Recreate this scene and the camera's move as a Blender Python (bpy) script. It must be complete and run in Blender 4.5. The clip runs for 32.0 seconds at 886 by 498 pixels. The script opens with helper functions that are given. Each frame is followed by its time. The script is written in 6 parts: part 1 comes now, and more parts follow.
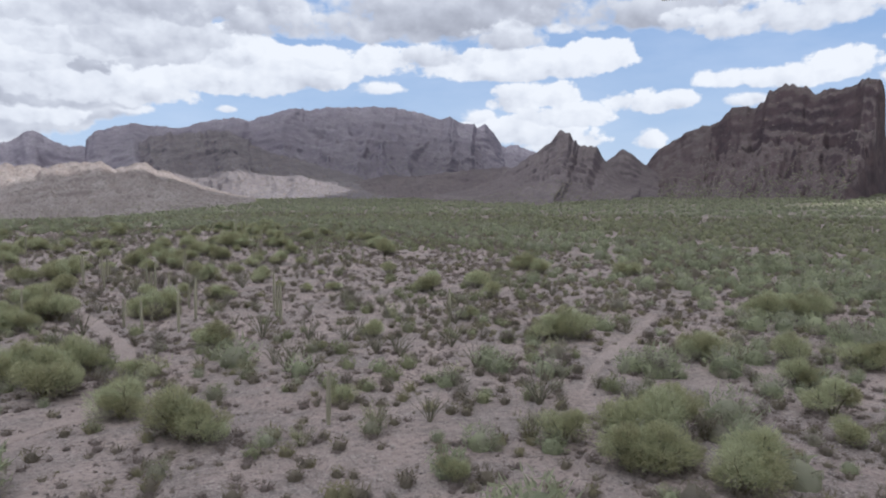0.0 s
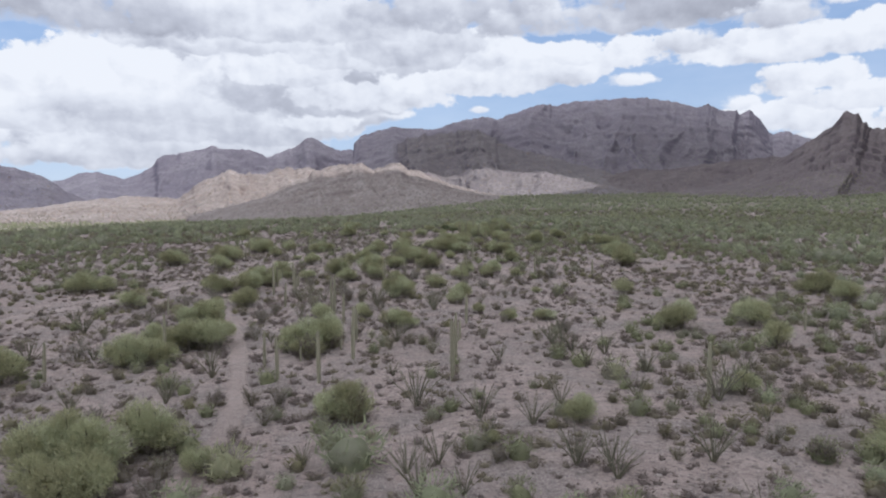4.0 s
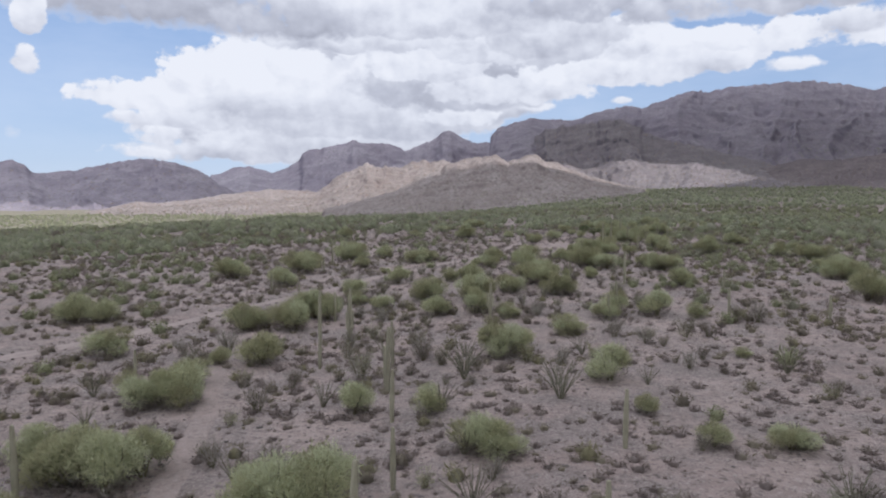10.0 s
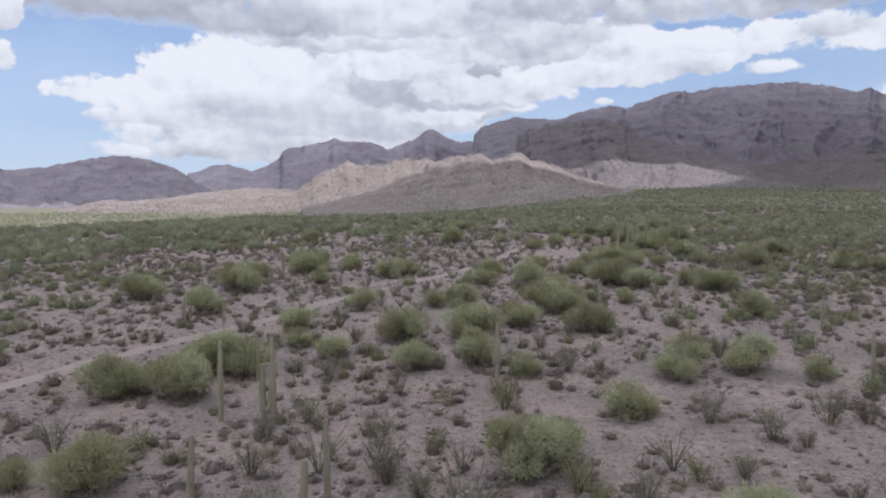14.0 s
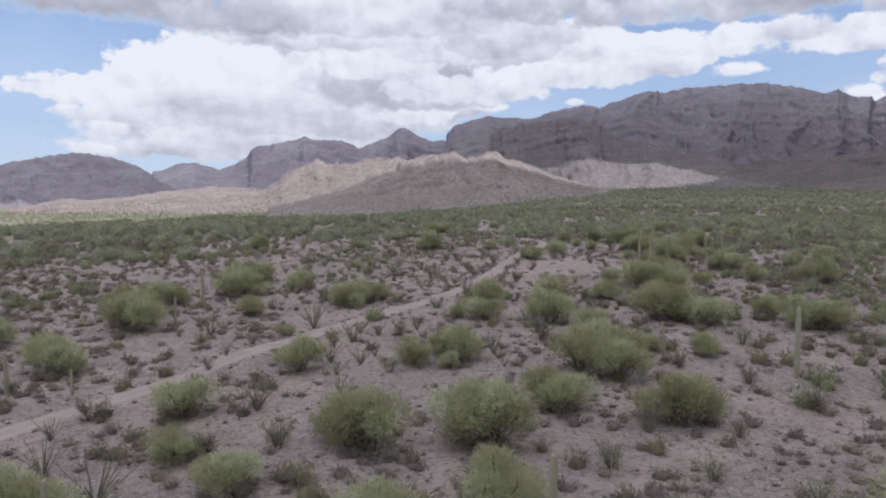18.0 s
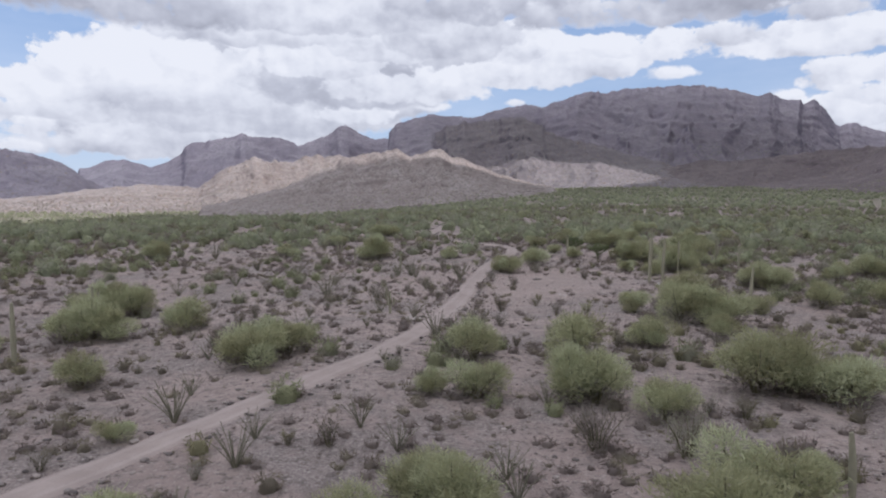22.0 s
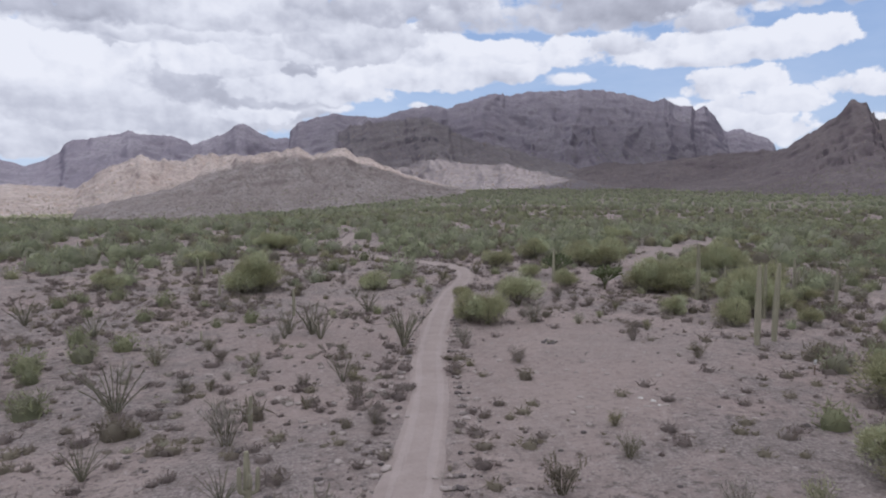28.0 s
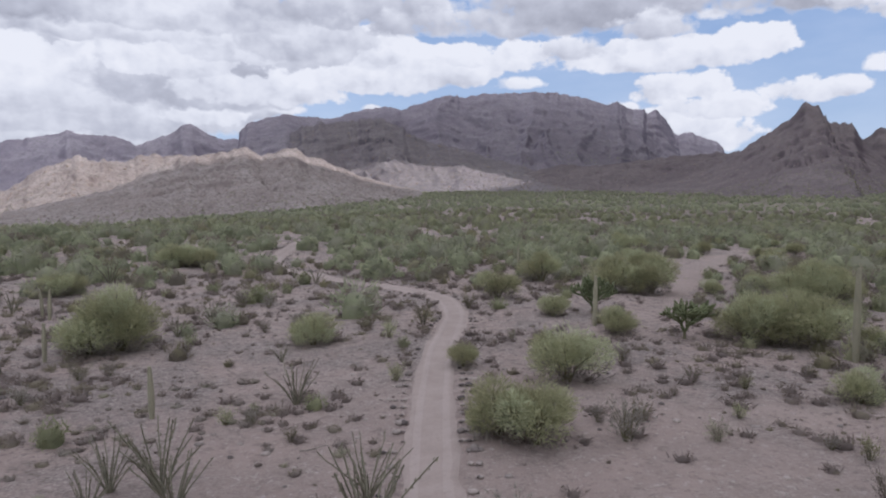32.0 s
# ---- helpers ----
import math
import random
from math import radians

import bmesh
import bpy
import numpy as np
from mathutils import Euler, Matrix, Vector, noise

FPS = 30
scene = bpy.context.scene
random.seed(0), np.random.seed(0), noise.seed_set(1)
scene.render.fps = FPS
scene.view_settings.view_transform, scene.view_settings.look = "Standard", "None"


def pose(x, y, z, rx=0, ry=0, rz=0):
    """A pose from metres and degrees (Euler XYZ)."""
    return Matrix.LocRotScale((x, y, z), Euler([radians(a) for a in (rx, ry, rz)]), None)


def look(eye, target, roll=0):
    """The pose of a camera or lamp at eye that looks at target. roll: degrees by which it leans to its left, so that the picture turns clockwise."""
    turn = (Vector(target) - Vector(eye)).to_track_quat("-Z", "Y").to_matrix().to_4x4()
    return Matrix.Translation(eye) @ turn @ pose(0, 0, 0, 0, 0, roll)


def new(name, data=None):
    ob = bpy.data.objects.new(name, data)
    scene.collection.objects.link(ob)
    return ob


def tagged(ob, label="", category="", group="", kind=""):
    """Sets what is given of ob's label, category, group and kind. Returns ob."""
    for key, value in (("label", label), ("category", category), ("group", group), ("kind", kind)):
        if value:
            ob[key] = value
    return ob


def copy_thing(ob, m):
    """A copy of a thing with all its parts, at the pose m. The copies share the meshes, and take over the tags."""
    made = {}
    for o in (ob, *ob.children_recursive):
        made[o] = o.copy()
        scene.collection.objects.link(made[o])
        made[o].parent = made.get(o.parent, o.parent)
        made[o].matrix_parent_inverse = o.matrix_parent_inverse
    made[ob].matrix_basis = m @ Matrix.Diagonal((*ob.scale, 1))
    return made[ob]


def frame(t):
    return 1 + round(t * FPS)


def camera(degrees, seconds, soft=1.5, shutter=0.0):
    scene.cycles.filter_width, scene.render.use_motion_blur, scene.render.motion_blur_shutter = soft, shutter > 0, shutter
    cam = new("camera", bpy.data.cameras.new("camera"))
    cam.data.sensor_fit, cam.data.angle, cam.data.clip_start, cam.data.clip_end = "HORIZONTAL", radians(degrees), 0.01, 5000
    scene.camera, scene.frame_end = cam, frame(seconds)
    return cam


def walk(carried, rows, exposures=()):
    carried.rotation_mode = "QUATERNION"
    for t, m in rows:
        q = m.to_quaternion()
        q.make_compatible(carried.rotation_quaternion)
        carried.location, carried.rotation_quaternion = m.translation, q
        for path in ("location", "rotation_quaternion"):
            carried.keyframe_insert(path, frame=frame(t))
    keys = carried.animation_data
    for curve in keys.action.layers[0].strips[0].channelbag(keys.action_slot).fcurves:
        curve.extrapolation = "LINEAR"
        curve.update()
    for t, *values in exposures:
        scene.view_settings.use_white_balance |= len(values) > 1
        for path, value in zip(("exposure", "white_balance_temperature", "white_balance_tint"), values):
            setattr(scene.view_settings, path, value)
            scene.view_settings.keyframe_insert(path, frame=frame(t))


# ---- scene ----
cam = camera(64.89, 32.0, soft=2.0)
PATH = [
    (0.0, pose(0.00, 0.00, 17.88, 86.91, 0, -22.45) @ pose(0, 0, 0, 0, 0, -0.03)),
    (0.5, pose(2.16, 4.71, 18.03, 86.91, 0, -21.59) @ pose(0, 0, 0, 0, 0, -0.04)),
    (1.0, pose(4.30, 9.43, 18.19, 86.89, 0, -20.57) @ pose(0, 0, 0, 0, 0, -0.05)),
    (1.5, pose(6.42, 14.21, 18.36, 86.87, 0, -18.83) @ pose(0, 0, 0, 0, 0, -0.09)),
    (2.0, pose(8.48, 19.02, 18.56, 86.83, 0, -15.84) @ pose(0, 0, 0, 0, 0, -0.15)),
    (2.5, pose(10.49, 23.85, 18.76, 86.79, 0, -12.29) @ pose(0, 0, 0, 0, 0, -0.25)),
    (3.0, pose(12.42, 28.69, 18.94, 86.74, 0, -8.68) @ pose(0, 0, 0, 0, 0, -0.33)),
    (3.5, pose(14.11, 33.57, 19.13, 86.70, 0, -5.29) @ pose(0, 0, 0, 0, 0, -0.36)),
    (4.0, pose(15.67, 38.48, 19.30, 86.65, 0, -2.31) @ pose(0, 0, 0, 0, 0, -0.44)),
    (4.5, pose(17.03, 43.40, 19.46, 86.61, 0, 1.01) @ pose(0, 0, 0, 0, 0, -0.52)),
    (6.5, pose(20.11, 63.24, 20.12, 86.44, 0, 7.51) @ pose(0, 0, 0, 0, 0, -0.45)),
    (7.0, pose(20.34, 68.30, 20.27, 86.41, 0, 9.17) @ pose(0, 0, 0, 0, 0, -0.40)),
    (7.5, pose(20.42, 73.38, 20.40, 86.38, 0, 9.86) @ pose(0, 0, 0, 0, 0, -0.32)),
    (8.0, pose(20.32, 78.49, 20.50, 86.34, 0, 9.71) @ pose(0, 0, 0, 0, 0, -0.25)),
    (8.5, pose(19.98, 83.60, 20.55, 86.32, 0, 9.51) @ pose(0, 0, 0, 0, 0, -0.20)),
    (9.0, pose(19.47, 88.69, 20.55, 86.26, 0, 9.31) @ pose(0, 0, 0, 0, 0, -0.16)),
    (9.5, pose(18.86, 93.82, 20.53, 86.22, 0, 9.10) @ pose(0, 0, 0, 0, 0, -0.15)),
    (10.0, pose(18.18, 98.96, 20.47, 86.16, 0, 8.92) @ pose(0, 0, 0, 0, 0, -0.20)),
    (10.5, pose(17.44, 104.13, 20.39, 86.16, 0, 8.73) @ pose(0, 0, 0, 0, 0, -0.26)),
    (11.0, pose(16.69, 109.33, 20.30, 86.17, 0, 8.53) @ pose(0, 0, 0, 0, 0, -0.24)),
    (11.5, pose(15.96, 114.58, 20.22, 86.17, 0, 8.37) @ pose(0, 0, 0, 0, 0, -0.18)),
    (12.0, pose(15.14, 119.83, 20.14, 86.17, 0, 8.14) @ pose(0, 0, 0, 0, 0, -0.10)),
    (12.5, pose(14.33, 125.10, 20.09, 86.17, 0, 7.97) @ pose(0, 0, 0, 0, 0, -0.04)),
    (13.0, pose(13.55, 130.35, 20.05, 86.16, 0, 7.82) @ pose(0, 0, 0, 0, 0, 0.01)),
    (13.5, pose(12.69, 135.52, 20.01, 86.15, 0, 7.66) @ pose(0, 0, 0, 0, 0, 0.04)),
    (14.0, pose(11.82, 140.60, 19.97, 86.14, 0, 7.47) @ pose(0, 0, 0, 0, 0, 0.05)),
    (14.5, pose(11.01, 145.64, 19.94, 86.14, 0, 7.30) @ pose(0, 0, 0, 0, 0, 0.09)),
    (16.5, pose(7.78, 165.74, 20.03, 86.11, 0, 6.15) @ pose(0, 0, 0, 0, 0, 0.09)),
    (17.0, pose(6.91, 170.67, 19.99, 86.12, 0, 5.84) @ pose(0, 0, 0, 0, 0, 0.08)),
    (17.5, pose(6.10, 175.58, 19.95, 86.12, 0, 5.60) @ pose(0, 0, 0, 0, 0, 0.10)),
    (18.0, pose(5.36, 180.54, 19.91, 86.12, 0, 5.17) @ pose(0, 0, 0, 0, 0, 0.16)),
    (18.5, pose(4.62, 185.52, 19.87, 86.11, 0, 4.54) @ pose(0, 0, 0, 0, 0, 0.21)),
    (19.0, pose(3.91, 190.46, 19.82, 86.09, 0, 3.95) @ pose(0, 0, 0, 0, 0, 0.21)),
    (19.5, pose(3.25, 195.36, 19.75, 86.08, 0, 3.50) @ pose(0, 0, 0, 0, 0, 0.21)),
    (20.0, pose(2.58, 200.21, 19.69, 86.08, 0, 2.81) @ pose(0, 0, 0, 0, 0, 0.20)),
    (20.5, pose(1.93, 205.01, 19.64, 86.08, 0, 2.05) @ pose(0, 0, 0, 0, 0, 0.16)),
    (21.0, pose(1.33, 209.76, 19.59, 86.08, 0, 1.49) @ pose(0, 0, 0, 0, 0, 0.17)),
    (21.5, pose(0.81, 214.51, 19.56, 86.09, 0, 1.13) @ pose(0, 0, 0, 0, 0, 0.21)),
    (22.0, pose(0.35, 219.27, 19.53, 86.08, 0, 0.44) @ pose(0, 0, 0, 0, 0, 0.24)),
    (22.5, pose(-0.12, 224.06, 19.51, 86.09, 0, -0.57) @ pose(0, 0, 0, 0, 0, 0.25)),
    (23.0, pose(-0.58, 228.89, 19.47, 86.10, 0, -1.17) @ pose(0, 0, 0, 0, 0, 0.21)),
    (23.5, pose(-0.97, 233.77, 19.44, 86.13, 0, -1.59) @ pose(0, 0, 0, 0, 0, 0.19)),
    (24.0, pose(-1.29, 238.71, 19.39, 86.15, 0, -2.10) @ pose(0, 0, 0, 0, 0, 0.20)),
    (24.5, pose(-1.57, 243.67, 19.35, 86.17, 0, -2.78) @ pose(0, 0, 0, 0, 0, 0.22)),
    (25.0, pose(-1.82, 248.57, 19.32, 86.18, 0, -3.24) @ pose(0, 0, 0, 0, 0, 0.24)),
    (25.5, pose(-2.06, 253.43, 19.26, 86.19, 0, -3.75) @ pose(0, 0, 0, 0, 0, 0.22)),
    (27.5, pose(-2.54, 273.73, 18.98, 86.30, 0, -6.73) @ pose(0, 0, 0, 0, 0, 0.26)),
    (28.0, pose(-2.52, 278.81, 18.93, 86.29, 0, -7.41) @ pose(0, 0, 0, 0, 0, 0.24)),
    (28.5, pose(-2.44, 283.86, 18.87, 86.30, 0, -8.14) @ pose(0, 0, 0, 0, 0, 0.21)),
    (29.0, pose(-2.28, 288.88, 18.84, 86.33, 0, -8.66) @ pose(0, 0, 0, 0, 0, 0.20)),
    (29.5, pose(-2.03, 293.86, 18.80, 86.36, 0, -9.10) @ pose(0, 0, 0, 0, 0, 0.17)),
    (30.0, pose(-1.73, 298.73, 18.74, 86.39, 0, -9.61) @ pose(0, 0, 0, 0, 0, 0.15)),
    (30.5, pose(-1.38, 303.66, 18.70, 86.43, 0, -10.17) @ pose(0, 0, 0, 0, 0, 0.15)),
    (31.0, pose(-0.97, 308.63, 18.67, 86.46, 0, -10.52) @ pose(0, 0, 0, 0, 0, 0.16)),
    (31.5, pose(-0.52, 313.55, 18.65, 86.50, 0, -10.84) @ pose(0, 0, 0, 0, 0, 0.17)),
    (32.0, pose(-0.00, 318.50, 18.64, 86.53, 0, -11.17) @ pose(0, 0, 0, 0, 0, 0.16)),
]
walk(cam, PATH, ((0.0, 0.47, 5950, 11), (8.0, 0.40, 5950, 13), (20.0, 0.38, 5950, 14), (32.0, 0.36, 5950, 15)))

# ---- world, sun, exposure ----
SUN_EL, SUN_AZ = 42.0, 128.0          # height, and bearing clockwise from +y
sun_from = Vector((math.sin(radians(SUN_AZ)) * math.cos(radians(SUN_EL)),
                   math.cos(radians(SUN_AZ)) * math.cos(radians(SUN_EL)), math.sin(radians(SUN_EL))))
sun = new("sun", bpy.data.lights.new("sun", "SUN"))
sun.data.energy, sun.data.angle, sun.data.color = 2.6, radians(0.5), (1.0, 0.94, 0.86)
sun.matrix_world = look((0, 0, 400), Vector((0, 0, 400)) - sun_from)

# cumulus in the sky, the far ones first: bearing, height, half width, half height in degrees, and whiteness
FAR_CLOUDS = (
    (-13.0, 9.5, 11.5, 5.0, 0.62), (-24.0, 5.6, 8.0, 2.2, 0.66),
    (-22.0, 4.2, 9.0, 1.3, 0.55), (-15.3, 4.9, 7.7, 1.8, 0.55), (-29.1, 4.0, 4.8, 0.8, 0.60), (-32.1, 3.8, 1.6, 0.5, 0.80), (-30.3, 4.9, 2.4, 0.8, 0.85),
    (-11.7, 6.5, 5.9, 2.0, 0.50), (-6.2, 8.1, 5.0, 2.0, 0.55), (-7.5, 7.0, 2.8, 1.0, 0.85), (-1.4, 7.6, 1.4, 0.5, 0.85), (5.3, 7.9, 0.7, 0.3, 0.80),
    (-18.9, 6.9, 5.7, 2.0, 0.60), (-14.4, 8.1, 3.2, 1.9, 0.70), (-33.1, 6.3, 1.4, 0.6, 0.85), (-27.8, 6.6, 3.2, 1.2, 0.75), (26.0, 6.4, 2.5, 1.0, 0.85),
    (32.3, 5.4, 2.9, 1.3, 0.90), (25.5, 7.6, 1.4, 0.6, 0.80), (29.2, 6.3, 3.2, 1.3, 0.85), (38.9, 5.5, 1.2, 0.8, 0.85),
)
MID_CLOUDS = (
    (-33.3, 7.9, 3.0, 1.1, 0.95), (-27.0, 8.5, 4.5, 1.9, 0.92), (-23.2, 10.0, 6.4, 2.3, 1.00), (-18.0, 9.3, 4.0, 2.0, 0.85), (-20.6, 7.5, 6.5, 1.3, 0.60),
    (-7.1, 9.4, 8.2, 2.4, 0.45), (-2.5, 10.7, 8.6, 1.7, 0.40), (-3.4, 9.0, 6.8, 1.3, 0.75), (3.7, 9.9, 7.9, 1.1, 0.90), (7.2, 11.2, 3.8, 2.1, 1.00),
    (5.4, 12.6, 2.7, 1.9, 1.00), (11.8, 11.0, 3.6, 1.8, 0.95), (13.3, 12.1, 2.4, 1.0, 0.95), (17.6, 11.8, 3.0, 1.2, 0.95), (28.2, 8.9, 2.2, 1.1, 0.95),
    (31.4, 9.1, 2.0, 1.2, 1.00), (32.7, 7.6, 3.6, 1.0, 0.80), (36.5, 8.5, 1.3, 0.9, 0.85), (39.3, 8.4, 2.5, 0.9, 0.95),
)
NEAR_CLOUDS = (
    (-9.8, 11.2, 5.0, 1.9, 0.95), (-4.4, 12.9, 5.9, 2.3, 0.85), (0.2, 13.2, 4.9, 2.5, 0.60), (17.3, 9.8, 1.9, 0.5, 0.85), (-39.4, 9.8, 0.9, 1.0, 0.90),
    (26.8, 11.6, 6.8, 1.4, 0.90), (34.9, 11.9, 2.7, 1.4, 1.00), (30.5, 11.2, 5.4, 0.9, 0.85), (34.9, 14.3, 1.7, 0.5, 0.70), (31.8, 14.3, 1.5, 0.6, 0.80),
    (44.5, 9.9, 2.2, 0.7, 0.90), (48.7, 9.7, 2.8, 0.9, 0.95), (51.9, 10.2, 2.6, 1.2, 1.00), (46.1, 8.2, 1.6, 0.5, 0.90), (56.9, 9.2, 2.8, 1.1, 0.90),
)
TOP_CLOUDS = (
    (-16.2, 12.8, 8.0, 1.2, 0.70), (-11.6, 14.6, 11.6, 1.9, 0.60), (-31.6, 14.4, 12.5, 1.8, 0.12), (-21.4, 13.8, 6.0, 1.4, 0.20), (-39.1, 12.9, 1.0, 1.5, 0.70),
    (4.1, 15.3, 8.7, 1.6, 0.30), (14.5, 14.3, 11.6, 1.2, 0.35), (21.8, 12.2, 3.4, 0.9, 0.60), (24.1, 15.8, 8.6, 2.6, 0.22), (27.7, 13.6, 3.2, 1.1, 0.50),
    (39.6, 14.9, 9.5, 1.4, 0.30), (47.5, 14.0, 7.1, 1.2, 0.60), (44.4, 13.5, 2.8, 1.0, 0.75), (51.5, 14.4, 4.5, 0.9, 0.75), (60.1, 11.9, 4.6, 1.4, 0.60),
)


def link(tree, a, b):
    tree.links.new(a, b)


def math_node(tree, op, a, b=None, c=None, clamp=False):
    n = tree.nodes.new("ShaderNodeMath")
    n.operation, n.use_clamp = op, clamp
    for i, v in enumerate((a, b, c)):
        if v is None:
            continue
        if isinstance(v, (int, float)):
            n.inputs[i].default_value = v
        else:
            tree.links.new(v, n.inputs[i])
    return n.outputs[0]


def vec_node(tree, op, a, b=None, c=None):
    n = tree.nodes.new("ShaderNodeVectorMath")
    n.operation = op
    for i, v in enumerate((a, b, c)):
        if v is None:
            continue
        if isinstance(v, (tuple, list)):
            n.inputs[i].default_value = v
        else:
            tree.links.new(v, n.inputs[i])
    return n.outputs["Value"] if op in ("LENGTH", "DOT_PRODUCT", "DISTANCE") else n.outputs["Vector"]


def noise_node(tree, vec, scale, detail=3.0, rough=0.55, out="Fac", distort=0.0):
    n = tree.nodes.new("ShaderNodeTexNoise")
    n.inputs["Scale"].default_value = scale
    n.inputs["Detail"].default_value = detail
    n.inputs["Roughness"].default_value = rough
    n.inputs["Distortion"].default_value = distort
    if vec is not None:
        tree.links.new(vec, n.inputs["Vector"])
    return n.outputs[out]


def ramp_node(tree, fac, stops):
    n = tree.nodes.new("ShaderNodeValToRGB")
    e = n.color_ramp.elements
    while len(e) < len(stops):
        e.new(0.5)
    for el, (p, col) in zip(e, stops):
        el.position = p
        el.color = (col, col, col, 1) if isinstance(col, (int, float)) else (*col, 1)
    tree.links.new(fac, n.inputs[0])
    return n.outputs[0]


def mix_node(tree, fac, a, b, blend="MIX"):
    n = tree.nodes.new("ShaderNodeMix")
    n.data_type, n.blend_type = "RGBA", blend
    for sock, v in ((n.inputs[0], fac), (n.inputs[6], a), (n.inputs[7], b)):
        if isinstance(v, (int, float)):
            sock.default_value = v
        elif isinstance(v, tuple):
            sock.default_value = (*v, 1)
        else:
            tree.links.new(v, sock)
    return n.outputs[2]


def heaps(t, p):
    """Rounded cloud heads at three sizes with frayed rims, as a height about 0."""
    frayed = vec_node(t, "MULTIPLY_ADD", noise_node(t, p, 0.8, 3.0, 0.55, "Color"), (1.0, 0.8, 0.0), p)
    total = math_node(t, "MULTIPLY_ADD", noise_node(t, vec_node(t, "MULTIPLY", p, (0.34, 0.50, 1.0)), 1.0, 5.0, 0.55), 2.4, -1.2)
    for size, weight in ((0.40, 0.85), (0.95, 0.42), (2.2, 0.13)):
        cell = t.nodes.new("ShaderNodeTexVoronoi")
        cell.feature, cell.voronoi_dimensions = "SMOOTH_F1", "2D"
        cell.inputs["Scale"].default_value = size
        cell.inputs["Smoothness"].default_value = 0.2
        link(t, frayed, cell.inputs["Vector"])
        total = math_node(t, "MULTIPLY_ADD", math_node(t, "SUBTRACT", 0.45, cell.outputs["Distance"]), weight, total)
    return total


def make_world():
    w = bpy.data.worlds.new("world")
    scene.world = w
    w.use_nodes = True
    t = w.node_tree
    t.nodes.clear()
    sky = t.nodes.new("ShaderNodeTexSky")
    sky.sky_type, sky.sun_disc = "NISHITA", False
    sky.sun_elevation, sky.sun_rotation = radians(SUN_EL), radians(SUN_AZ)
    sky.altitude, sky.air_density, sky.dust_density, sky.ozone_density = 500, 1.0, 0.6, 1.6
    way = t.nodes.new("ShaderNodeTexCoord").outputs["Generated"]
    sep = t.nodes.new("ShaderNodeSeparateXYZ")
    link(t, way, sep.inputs[0])
    az = math_node(t, "MULTIPLY", math_node(t, "ARCTAN2", sep.outputs[0], sep.outputs[1]), 57.2958)
    el = math_node(t, "MULTIPLY", math_node(t, "ARCSINE", sep.outputs[2]), 57.2958)
    comb = t.nodes.new("ShaderNodeCombineXYZ")
    link(t, az, comb.inputs[0])
    link(t, el, comb.inputs[1])
    place = comb.outputs[0]
    here = heaps(t, place)
    light = math_node(t, "SUBTRACT", here, heaps(t, vec_node(t, "ADD", place, (0.45, 0.95, 0.0))))
    fine = math_node(t, "MULTIPLY_ADD", noise_node(t, vec_node(t, "MULTIPLY", place, (1.2, 1.6, 1.0)), 1.0, 5.0, 0.62), 2.0, -1.0)
    broad = noise_node(t, vec_node(t, "MULTIPLY", place, (0.10, 0.17, 1.0)), 1.0, 3.0, 0.5)
    drift = math_node(t, "MULTIPLY_ADD", broad, 3.0, -1.5)
    # beyond the mapped clouds: broken overcast overhead and all round
    round_view = math_node(t, "ABSOLUTE", math_node(t, "SUBTRACT", az, 8.0))
    out = math_node(t, "MAXIMUM", math_node(t, "MULTIPLY_ADD", el, 0.20, -3.1), math_node(t, "MULTIPLY_ADD", round_view, 0.08, -4.2))
    cover = math_node(t, "MULTIPLY_ADD", math_node(t, "ADD", math_node(t, "MINIMUM", out, 0.55), math_node(t, "MULTIPLY", here, 0.55)), 2.2, 0.0, True)
    tone = math_node(t, "MULTIPLY_ADD", broad, 0.8, 0.32)
    for cloud_az, cloud_el, wide, tall, white in (*FAR_CLOUDS, *MID_CLOUDS, *NEAR_CLOUDS, *TOP_CLOUDS):
        wide, tall = wide * 1.18, tall * 1.20
        dx = math_node(t, "MULTIPLY_ADD", az, 1 / wide, -cloud_az / wide)
        dy = math_node(t, "MULTIPLY_ADD", el, 1 / tall, -cloud_el / tall)
        low = math_node(t, "MINIMUM", dy, math_node(t, "MULTIPLY", dy, 1.35))       # flatter below than above
        gap = math_node(t, "MULTIPLY_ADD", low, low, math_node(t, "MULTIPLY_ADD", dx, dx, -1.0))
        edge = math_node(t, "MULTIPLY_ADD", here, min(0.85, 1.35 / tall), math_node(t, "MULTIPLY", gap, -1.0))
        edge = math_node(t, "MULTIPLY_ADD", fine, min(0.70, 0.62 / tall), edge)
        body = math_node(t, "MULTIPLY", edge, max(1.6, 2.6 * tall) * (0.16 + 0.84 * white), None, True)
        lit = math_node(t, "MULTIPLY_ADD", dy, 0.26, 0.80 * white + 0.14)
        lit = math_node(t, "MULTIPLY_ADD", light, 0.17 + 0.16 * white, lit)
        lit = math_node(t, "MULTIPLY_ADD", drift, 0.28, lit)
        lit = math_node(t, "MINIMUM", math_node(t, "MAXIMUM", lit, 0.0), 1.0)
        tone = math_node(t, "MULTIPLY_ADD", math_node(t, "SUBTRACT", lit, tone), body, tone)
        cover = math_node(t, "MAXIMUM", cover, body)
    white = ramp_node(t, tone, ((0.0, (0.290, 0.296, 0.328)), (0.35, (0.415, 0.423, 0.455)), (0.72, (0.580, 0.586, 0.600)), (1.0, (0.660, 0.660, 0.656))))
    # an overcast sky is brighter towards the zenith
    zenith = math_node(t, "MULTIPLY_ADD", math_node(t, "SUBTRACT", sep.outputs[2], 0.30, None, True), 2.35, 1.0)
